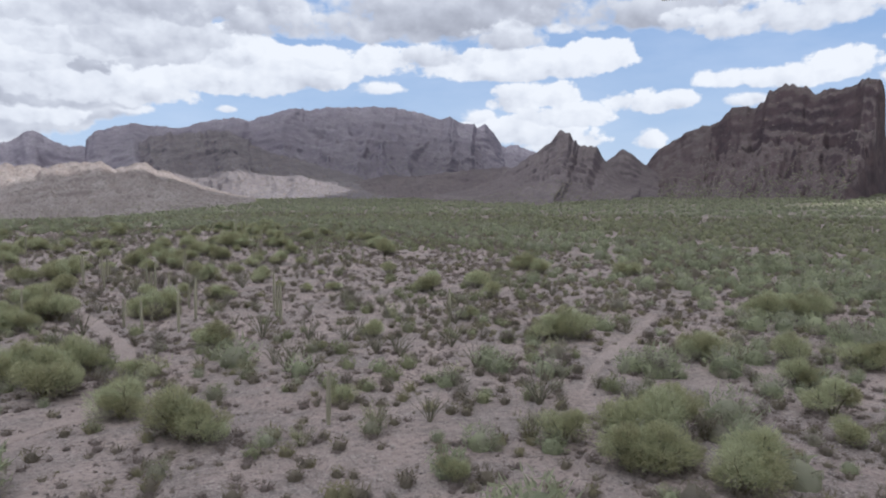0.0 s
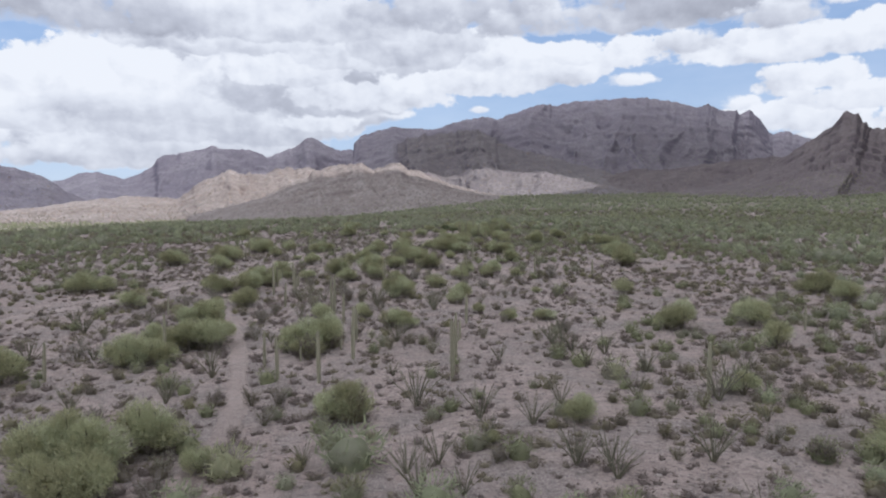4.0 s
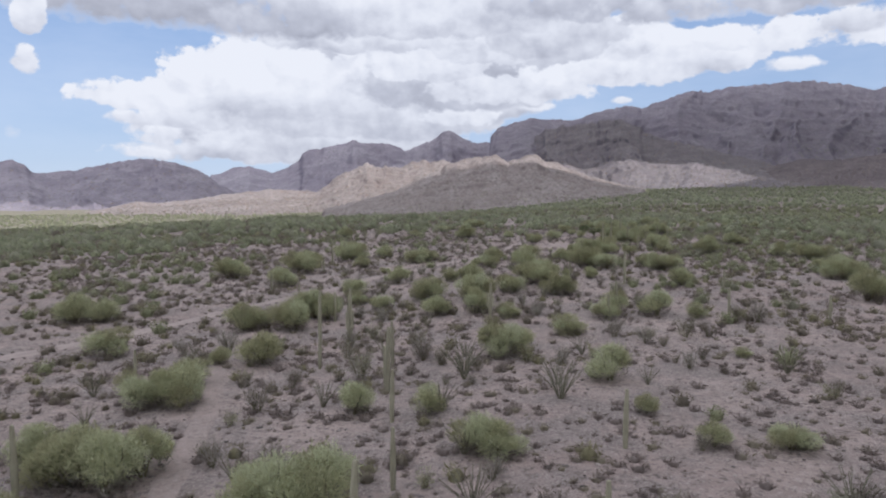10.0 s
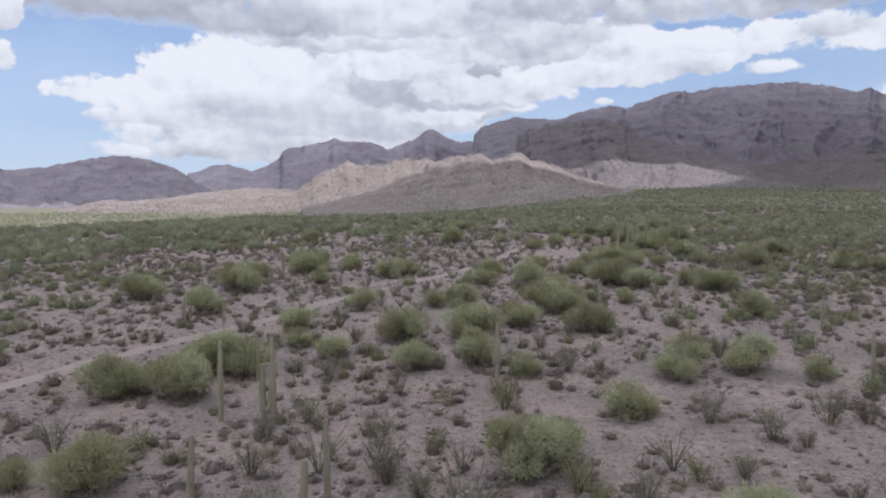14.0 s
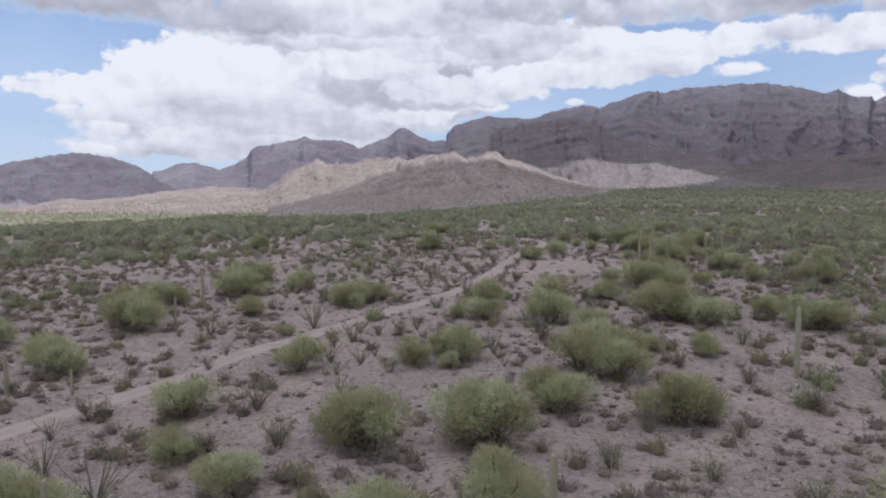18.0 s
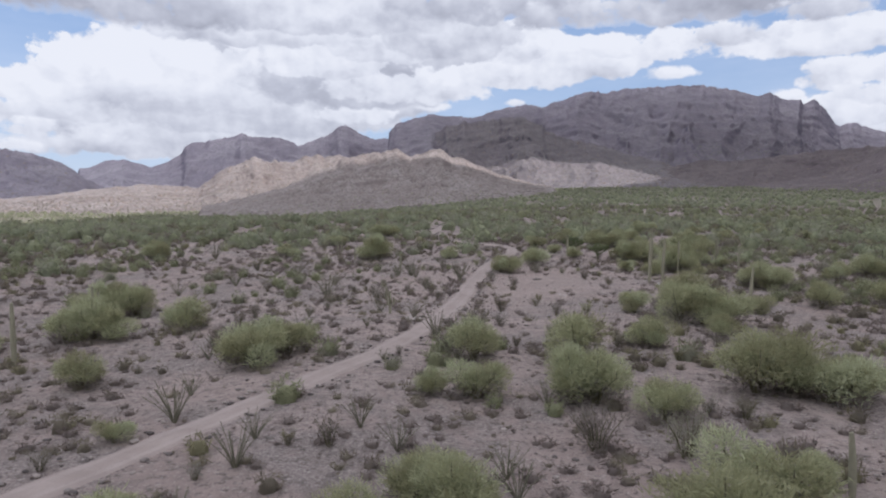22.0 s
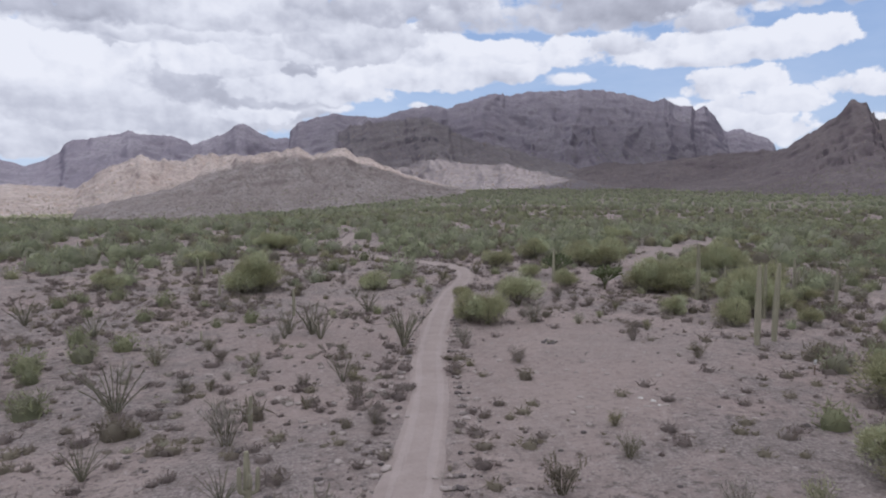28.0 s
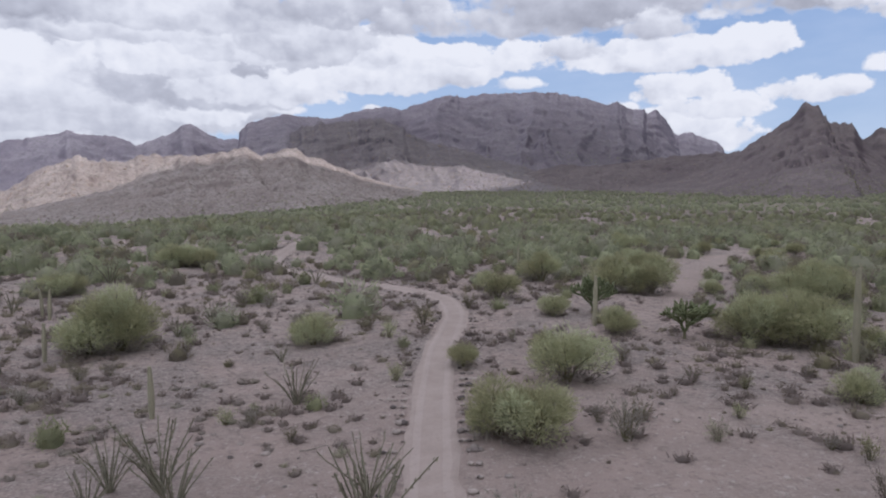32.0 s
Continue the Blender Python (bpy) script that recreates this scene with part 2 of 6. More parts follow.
    high = t.nodes.new("ShaderNodeCombineXYZ")
    for i in range(3):
        link(t, zenith, high.inputs[i])
    white = vec_node(t, "MULTIPLY", white, high.outputs[0])
    blue = mix_node(t, 1.0, sky.outputs[0], (0.088, 0.080, 0.076), "MULTIPLY")
    blue = mix_node(t, 0.6, blue, (0.175, 0.305, 0.525))
    thin = ramp_node(t, noise_node(t, vec_node(t, "MULTIPLY", place, (0.07, 0.2, 1.0)), 1.0, 5.0, 0.6), ((0.30, 0.04), (0.75, 0.32)))
    blue = mix_node(t, thin, blue, (0.63, 0.665, 0.73))
    blue = mix_node(t, ramp_node(t, math_node(t, "MULTIPLY", el, 0.05), ((0.10, 0.55), (0.75, 0.0))), blue, (0.47, 0.535, 0.60))
    col = mix_node(t, cover, blue, white)
    bg = t.nodes.new("ShaderNodeBackground")
    bg.inputs[1].default_value = 1.0
    link(t, col, bg.inputs[0])
    out = t.nodes.new("ShaderNodeOutputWorld")
    link(t, bg.outputs[0], out.inputs[0])


make_world()

# ---- materials ----
def material(name, rough=0.9):
    m = bpy.data.materials.new(name)
    m.use_nodes = True
    t = m.node_tree
    b = t.nodes["Principled BSDF"]
    b.inputs["Roughness"].default_value = rough
    b.inputs["Specular IOR Level"].default_value = 0.15
    return m, t, b


def place_of(t, object_space=False):
    if object_space:
        return t.nodes.new("ShaderNodeTexCoord").outputs["Object"]
    return t.nodes.new("ShaderNodeNewGeometry").outputs["Position"]


def bump(t, b, height, strength, distance):
    n = t.nodes.new("ShaderNodeBump")
    n.inputs["Strength"].default_value, n.inputs["Distance"].default_value = strength, distance
    link(t, height, n.inputs["Height"])
    link(t, n.outputs[0], b.inputs["Normal"])


def ground_material(name, cover=1.0, scrub=True):
    """Sandy soil under a broken cover of gravel and clods; far out, the tint of close-set scrub."""
    m, t, b = material(name, 0.95)
    p = place_of(t)
    big = noise_node(t, p, 0.018, 4.0, 0.6)
    mid = noise_node(t, p, 0.12, 6.0, 0.68)
    clod = noise_node(t, p, 0.55, 6.0, 0.72)
    fine = noise_node(t, p, 1.6, 6.0, 0.78)
    grit = noise_node(t, p, 5.0, 4.0, 0.75)
    sand = mix_node(t, ramp_node(t, big, ((0.38, 0.0), (0.62, 1.0))), (0.335, 0.270, 0.243), (0.295, 0.231, 0.208))
    gravel = mix_node(t, ramp_node(t, grit, ((0.38, 0.0), (0.62, 1.0))), (0.140, 0.113, 0.105), (0.330, 0.285, 0.262))
    c = mix_node(t, ramp_node(t, mid, ((0.42, 0.0), (0.58, 0.9 * cover))), sand, gravel)
    c = mix_node(t, ramp_node(t, clod, ((0.48, 0.0), (0.60, 0.5 * cover))), c, (0.190, 0.152, 0.138))
    c = mix_node(t, ramp_node(t, fine, ((0.52, 0.0), (0.61, 0.9 * cover))), c, (0.118, 0.097, 0.090))
    if scrub:
        # the bare sandy flat about the road
        flat = vec_node(t, "LENGTH", vec_node(t, "MULTIPLY_ADD", p, (1 / 42, 1 / 50, 0.0), (-0.19, -6.9, 0.0)))
        flat = math_node(t, "MULTIPLY_ADD", noise_node(t, p, 0.06, 5.0, 0.7), 0.7, flat)
        c = mix_node(t, ramp_node(t, flat, ((0.75, 0.50), (1.35, 0.0))), c, sand)
    c = mix_node(t, ramp_node(t, noise_node(t, p, 2.6, 4.0, 0.8), ((0.57, 0.0), (0.66, 0.7))), c, (0.42, 0.37, 0.34))
    if scrub:
        out = vec_node(t, "LENGTH", vec_node(t, "MULTIPLY_ADD", p, (1.0, 0.8, 0.0), (0.0, -190.0, 0.0)))
        edge = math_node(t, "MULTIPLY_ADD", out, 0.001, math_node(t, "MULTIPLY", noise_node(t, p, 0.02, 5.0, 0.7), 0.35))
        green = mix_node(t, ramp_node(t, noise_node(t, p, 0.09, 5.0, 0.75), ((0.42, 0.0), (0.60, 1.0))), (0.205, 0.188, 0.133), (0.158, 0.156, 0.106))
        c = mix_node(t, ramp_node(t, edge, ((0.58, 0.0), (0.90, 0.8))), c, green)
    link(t, c, b.inputs["Base Color"])
    bump(t, b, math_node(t, "ADD", fine, math_node(t, "MULTIPLY", clod, 1.2)), 0.9, 0.35)
    return m


def track_material(name, light, dark):
    m, t, b = material(name, 0.95)
    p = place_of(t)
    mid = noise_node(t, p, 0.5, 5.0, 0.65)
    fine = noise_node(t, p, 5.0, 5.0, 0.7)
    c = mix_node(t, ramp_node(t, mid, ((0.35, 0.0), (0.65, 1.0))), light, dark)
    c = mix_node(t, ramp_node(t, fine, ((0.52, 0.0), (0.75, 0.5))), c, (0.18, 0.15, 0.13))
    link(t, c, b.inputs["Base Color"])
    bump(t, b, fine, 0.5, 0.06)
    return m


def rock_material(name, cliff, dark, talus, pale, green, scale=1.0):
    """Layered cliffs where it is steep, paler scree and scrub on the gentler slopes."""
    m, t, b = material(name, 0.95)
    p = place_of(t)
    n1 = noise_node(t, p, 0.0045 * scale, 6.0, 0.62)
    strata = noise_node(t, vec_node(t, "MULTIPLY", p, (0.005, 0.005, 0.02)), 1.0 * scale, 8.0, 0.68, "Fac", 0.8)
    fine = noise_node(t, p, 0.03 * scale, 8.0, 0.72)
    streak = noise_node(t, vec_node(t, "MULTIPLY", p, (0.02, 0.02, 0.004)), 1.0 * scale, 5.0, 0.6)
    rock = mix_node(t, ramp_node(t, strata, ((0.40, 0.0), (0.60, 1.0))), cliff, dark)
    rock = mix_node(t, ramp_node(t, fine, ((0.45, 0.0), (0.70, 0.6))), rock, dark)
    scree = mix_node(t, ramp_node(t, n1, ((0.38, 0.0), (0.62, 1.0))), talus, pale)
    blotch = noise_node(t, vec_node(t, "MULTIPLY", p, (1.0, 1.0, 1.8)), 0.011 * scale, 5.0, 0.6, "Fac", 0.6)
    scree = mix_node(t, ramp_node(t, blotch, ((0.44, 0.0), (0.62, 0.55))), scree, cliff)
    scree = mix_node(t, ramp_node(t, streak, ((0.48, 0.0), (0.68, 0.6))), scree, cliff)
    nz = t.nodes.new("ShaderNodeSeparateXYZ")
    link(t, t.nodes.new("ShaderNodeNewGeometry").outputs["Normal"], nz.inputs[0])
    slope = math_node(t, "MULTIPLY_ADD", math_node(t, "SUBTRACT", fine, 0.5), 0.5, nz.outputs[2])
    c = mix_node(t, ramp_node(t, slope, ((0.52, 0.0), (0.80, 1.0))), rock, scree)
    ledge = noise_node(t, vec_node(t, "MULTIPLY", p, (0.009, 0.009, 0.024)), 1.0 * scale, 8.0, 0.70, "Fac", 0.5)
    c = mix_node(t, ramp_node(t, ledge, ((0.48, 0.0), (0.66, 0.25))), c, dark)
    scrub = noise_node(t, p, 0.10 * scale, 5.0, 0.75)
    c = mix_node(t, ramp_node(t, math_node(t, "MULTIPLY_ADD", nz.outputs[2], 0.10, scrub), ((0.57, 0.0), (0.70, 0.6))), c, green)
    link(t, c, b.inputs["Base Color"])
    bump(t, b, math_node(t, "ADD", fine, math_node(t, "MULTIPLY", scrub, 0.3)), 1.0, 9.0 / scale)
    return m


SOIL = ground_material("desert_soil")
BARE = ground_material("bare_sandy_soil", 0.45, False)
RUT = track_material("worn_wheel_rut_dirt", (0.317, 0.263, 0.241), (0.279, 0.229, 0.210))
TRACK = track_material("packed_track_dirt", (0.298, 0.245, 0.223), (0.250, 0.203, 0.184))
# lightened and purpled: the far ranges' haze is put into their rock colour
HAZED_ROCK = rock_material("hazed_volcanic_rock", (0.213, 0.186, 0.225), (0.129, 0.114, 0.147), (0.272, 0.237, 0.269), (0.337, 0.302, 0.330), (0.175, 0.170, 0.178))
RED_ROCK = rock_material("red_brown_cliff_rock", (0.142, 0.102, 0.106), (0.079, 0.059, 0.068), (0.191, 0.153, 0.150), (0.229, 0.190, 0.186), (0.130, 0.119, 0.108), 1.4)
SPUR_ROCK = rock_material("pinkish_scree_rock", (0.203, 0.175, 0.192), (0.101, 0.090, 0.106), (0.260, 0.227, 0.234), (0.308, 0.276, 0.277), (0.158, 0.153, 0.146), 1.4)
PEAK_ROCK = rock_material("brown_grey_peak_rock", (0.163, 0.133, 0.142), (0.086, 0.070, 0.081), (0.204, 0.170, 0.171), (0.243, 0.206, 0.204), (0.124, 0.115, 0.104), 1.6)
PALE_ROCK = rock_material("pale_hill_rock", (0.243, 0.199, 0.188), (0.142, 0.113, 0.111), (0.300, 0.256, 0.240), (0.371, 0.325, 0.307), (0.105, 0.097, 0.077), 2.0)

# ---- the lie of the land ----
def lattice(ix, iy, seed):
    h = (ix.astype(np.int64) * 374761393 + iy.astype(np.int64) * 668265263 + seed * 974634777) & 0x7FFFFFFF
    h = ((h ^ (h >> 13)) * 1274126177) & 0x7FFFFFFF
    return ((h ^ (h >> 16)) & 0xFFFF) / 65535.0


def value_noise(x, y, seed=0):
    x, y = np.asarray(x, float), np.asarray(y, float)
    ix, iy = np.floor(x), np.floor(y)
    fx, fy = x - ix, y - iy
    fx, fy = fx * fx * fx * (fx * (fx * 6 - 15) + 10), fy * fy * fy * (fy * (fy * 6 - 15) + 10)
    a, b = lattice(ix, iy, seed), lattice(ix + 1, iy, seed)
    c, d = lattice(ix, iy + 1, seed), lattice(ix + 1, iy + 1, seed)
    return (a + (b - a) * fx) * (1 - fy) + (c + (d - c) * fx) * fy


def fbm(x, y, octaves=4, seed=0, gain=0.5, ridged=False):
    out, amp, total = 0.0, 1.0, 0.0
    for o in range(octaves):
        v = value_noise(np.asarray(x) * 2 ** o + 17.3 * o, np.asarray(y) * 2 ** o - 9.1 * o, seed + o)
        v = 1 - np.abs(2 * v - 1) if ridged else v
        out, total, amp = out + v * amp, total + amp, amp * gain
    return out / total


def smooth(a, b, x):
    t = np.clip((np.asarray(x, float) - a) / (b - a), 0, 1)
    return t * t * (3 - 2 * t)


# rises and hollows near the flight: x, y, height, reach
RISES = (
    (-75, 120, -0.5, 34),
    (-75, 170, -0.4, 34),
    (-75, 220, -0.2, 34),
    (-75, 270, -0.2, 34),
    (-75, 420, -0.2, 34),
    (-25, 70, -0.3, 34),
    (-25, 120, -0.7, 34),
    (-25, 170, -0.8, 34),
    (-25, 220, -0.8, 34),
    (-25, 270, 0.6, 34),
    (-25, 320, -0.5, 34),
    (-25, 370, -0.5, 34),
    (-25, 420, -0.5, 34),
    (25, 70, 0.2, 34),
    (25, 120, 0.5, 34),
    (25, 170, 0.4, 34),
    (25, 220, -0.3, 34),
    (25, 270, 1.3, 34),
    (25, 320, 0.8, 34),
    (25, 370, 0.3, 34),
    (25, 420, 0.2, 34),
    (75, 70, 0.5, 34),
    (75, 120, 0.3, 34),
    (75, 170, 0.5, 34),
    (75, 220, 0.3, 34),
    (75, 270, 0.2, 34),
    (75, 320, -0.2, 34),
    (75, 370, 0.2, 34),
    (75, 420, 0.2, 34),
)


def land(x, y):
    """Height of the ground, without the small roughness."""
    x, y = np.asarray(x, float), np.asarray(y, float)
    z = -6.60 + 0.0338 * y
    for rx, ry, h, r in RISES:
        z = z + h * np.exp(-((x - rx) ** 2 + (y - ry) ** 2) / (2 * r * r))
    near = np.exp(-(np.maximum(np.hypot(x - 0.0, (y - 210) * 0.72) - 190, 0) / 160.0) ** 2)
    far = far_land(x, y)
    return z * near + far * (1 - near)


def far_land(x, y):
    """The plain: it climbs to the ranges ahead and on the right, and falls away to a lower valley on the left."""
    dx, dy = x, y - 160
    r = np.hypot(dx, dy)
    az = np.degrees(np.arctan2(dx, np.maximum(dy, 1e-3) + 0 * dx))
    climb = 0.0365 * smooth(-16, 13, az) - 0.004 * smooth(-10, -40, az)
    left = smooth(-6, -30, az)
    z = -1.0 + np.maximum(r - 190, 0) * climb
    z = z - left * (13 * smooth(520, 900, r) - 0.021 * np.maximum(r - 950, 0))
    return z + 2.0 * (fbm(x / 160, y / 160, 3, 5) - 0.5) * smooth(200, 600, r)


def rough(x, y):
    return (fbm(x / 9, y / 9, 3, 11) - 0.5) * 0.55 + (fbm(x / 45, y / 45, 2, 23) - 0.5) * 0.9


def ground(x, y):
    return land(x, y) + rough(x, y)


# ---- helpers for building ----
def mesh_from(name, verts, faces, mat=None, shade=True):
    me = bpy.data.meshes.new(name)
    verts = np.asarray(verts, np.float32)
    faces = np.asarray(faces, np.int32)
    k = faces.shape[1]
    me.vertices.add(len(verts))
    me.vertices.foreach_set("co", verts.ravel())
    me.loops.add(faces.size)
    me.loops.foreach_set("vertex_index", faces.ravel())
    me.polygons.add(len(faces))
    me.polygons.foreach_set("loop_start", np.arange(len(faces), dtype=np.int32) * k)
    me.update(calc_edges=True)
    if shade:
        me.polygons.foreach_set("use_smooth", np.ones(len(faces), bool))
    me.validate()
    if mat:
        me.materials.append(mat)
    return me


def triangles(f):
    """Quads as triangles."""
    f = np.asarray(f)
    return f if f.shape[1] == 3 else np.concatenate([f[:, [0, 1, 2]], f[:, [0, 2, 3]]])


def grid_faces(nu, nv):
    """Quads of a grid of nu rows by nv columns."""
    i = np.arange(nu - 1)[:, None] * nv + np.arange(nv - 1)[None, :]
    return np.stack([i, i + 1, i + nv + 1, i + nv], -1).reshape(-1, 4)


def graded(lo, hi, step, a, b, grow=1.09):
    """Coordinates from a to b, every step metres between lo and hi and wider outside."""
    mid = list(np.arange(lo, hi + step, step))
    s, v = step, mid[-1]
    while v < b:
        s *= grow
        v += s
        mid.append(v)
    s, v, low = step, mid[0], []
    while v > a:
        s *= grow
        v -= s
        low.append(v)
    return np.array(low[::-1] + mid)


def spline(pts, step):
    """A smooth line through plan points, every step metres."""
    p = np.array(pts, float)
    p = np.vstack([2 * p[0] - p[1], p, 2 * p[-1] - p[-2]])
    out = []
    for i in range(1, len(p) - 2):
        n = max(2, int(np.hypot(*(p[i + 1] - p[i])) / step))
        for u in np.arange(n) / n:
            out.append(0.5 * (2 * p[i] + (p[i + 1] - p[i - 1]) * u + (2 * p[i - 1] - 5 * p[i] + 4 * p[i + 1] - p[i + 2]) * u * u
                              + (3 * p[i] - p[i - 1] - 3 * p[i + 1] + p[i + 2]) * u ** 3))
    out.append(p[-2])
    return np.array(out)


# ---- tracks and washes: plan lines and half widths ----
TRACKS = (
    ("road", 1.55, ((-72.0, 160.0), (-62.6, 179.6), (-56.0, 191.5), (-49.0, 203.5), (-44.8, 213.3), (-42.9, 220.0), (-39.3, 226.9), (-28.5, 247.1), (-25.7, 255.4), (-21.3, 262.3), (-16.4, 269.8), (-5.8, 289.8), (-3.3, 297.4), (-0.4, 309.3), (2.5, 325.1), (4.4, 341.2), (6.6, 355.1), (11.1, 376.2), (16.2, 393.9), (16.4, 405.2), (11.4, 414.7), (2.8, 429.2), (-5.4, 448.6), (-3.9, 475.2), (2.5, 516.5))),
    ("trail", 1.45, ((-26.0, 66.0), (-16.0, 76.0), (-8.0, 84.0), (-4.6, 97.0), (-4.0, 109.0), (-5.9, 122.0), (-9.5, 137.0), (-13.2, 151.5), (-17.6, 164.8), (-23.4, 179.5), (-28.3, 192.0), (-35.0, 206.0))),
    ("trail", 1.40, ((43.1, 65.7), (49.7, 72.7), (58.5, 82.0), (73.5, 94.4), (93.6, 112.3))),
    ("wash", 2.60, ((38.6, 389.1), (51.2, 407.5), (68.8, 430.7), (84.9, 446.6), (105.1, 461.8))),
)
LINES = [(kind, spline(pts, 1.5), half) for kind, half, pts in TRACKS]


def off_line(x, y, pts):
    """Distance in plan from a line."""
    x, y = np.asarray(x, float), np.asarray(y, float)
    best = np.full(np.broadcast(x, y).shape, 1e9)
    for q in pts[::2]:
        best = np.minimum(best, (x - q[0]) ** 2 + (y - q[1]) ** 2)
    return np.sqrt(best)


def on_track(x, y, extra=0.0):
    x, y = np.asarray(x, float), np.asarray(y, float)
    hit = np.zeros(np.broadcast(x, y).shape, bool)
    for kind, pts, half in LINES:
        hit |= off_line(x, y, pts) < half + extra
    return hit


def build_ground():
    xs, ys = graded(-130, 130, 2.5, -4600, 4600), graded(-30, 480, 2.5, -900, 4700)
    X, Y = np.meshgrid(xs, ys)
    Z = ground(X, Y)
    near = (np.abs(X) < 140) & (Y < 700) & (Y > -40)
    for kind, pts, half in LINES:
        d = np.full(X.shape, 1e9)
        d[near] = off_line(X[near], Y[near], pts)
        Z = Z - 0.16 * (1 - smooth(half * 0.8, half + 1.8, d))
    me = mesh_from("ground", np.stack([X, Y, Z], -1).reshape(-1, 3), grid_faces(len(ys), len(xs)), SOIL)
    tagged(new("ground", me), "dry pinkish desert soil with gravel and low rises", "ground", kind="structure")


def build_tracks():
    for kind, pts, half in LINES:
        tang = np.gradient(pts, axis=0)
        tang /= np.hypot(tang[:, 0], tang[:, 1])[:, None]
        side = np.stack([tang[:, 1], -tang[:, 0]], -1)
        cols = np.linspace(-1, 1, 11)
        ramp = np.arange(len(pts)) * 1.5
        taper = 0.05 + 0.95 * np.minimum(smooth(0, 26, ramp), smooth(0, 26, ramp[::-1]))
        rows = []
        for u in cols:
            wob = taper * half * (1 + (0.7 if kind == "road" else 1.1) * (fbm(pts[:, 0] / 4 + 50 * np.sign(u), pts[:, 1] / 4, 3, 31) - 0.5) * abs(u))
            q = pts + side * (u * wob)[:, None]
            if kind == "road":       # two wheel ruts, a crown between, low berms
                dz = -0.05 * math.exp(-((abs(u) - 0.55) / 0.16) ** 2) + 0.05 * smooth(0.78, 0.95, abs(u)) - 0.20 * smooth(0.95, 1.0, abs(u))
            else:
                dz = 0.03 * abs(u) - 0.20 * smooth(0.9, 1.0, abs(u))
            dz = dz - (1 - taper) * 0.10
            z = ground(q[:, 0], q[:, 1]) + dz + 0.03 * (fbm(q[:, 0] / 1.3, q[:, 1] / 1.3, 2, 41) - 0.5)
            rows.append(np.column_stack([q, z]))
        v = np.stack(rows, 1).reshape(-1, 3)
        me = mesh_from(kind, v, grid_faces(len(pts), len(cols))[:, ::-1], TRACK if kind == "road" else BARE)
        ob = new(kind, me)
        if kind == "road":
            for u in (-0.55, 0.55):
                strip = []
                for w in (-0.24, -0.08, 0.08, 0.24):
                    q = pts + side * (taper * (u * half + w * (1 + 0.8 * (fbm(pts[:, 0] / 3, pts[:, 1] / 3 + 7 * w, 2, 47) - 0.5))))[:, None]
                    strip.append(np.column_stack([q, ground(q[:, 0], q[:, 1]) - 0.016 - 0.02 * (1 - abs(w) / 0.24)
                                                  + 0.03 * (fbm(q[:, 0] / 1.3, q[:, 1] / 1.3, 2, 41) - 0.5)]))
                rut = new("wheel_rut", mesh_from("wheel_rut", np.stack(strip, 1).reshape(-1, 3), grid_faces(len(pts), 4)[:, ::-1], RUT))
                rut.parent = ob
                rut["label"] = "smooth pale wheel rut"
        tagged(ob, {"road": "narrow packed dirt road with two wheel tracks", "trail": "pale sandy trail between low scrub",
                               "wash": "dry sandy wash with scattered stones"}[kind], kind, kind="structure")


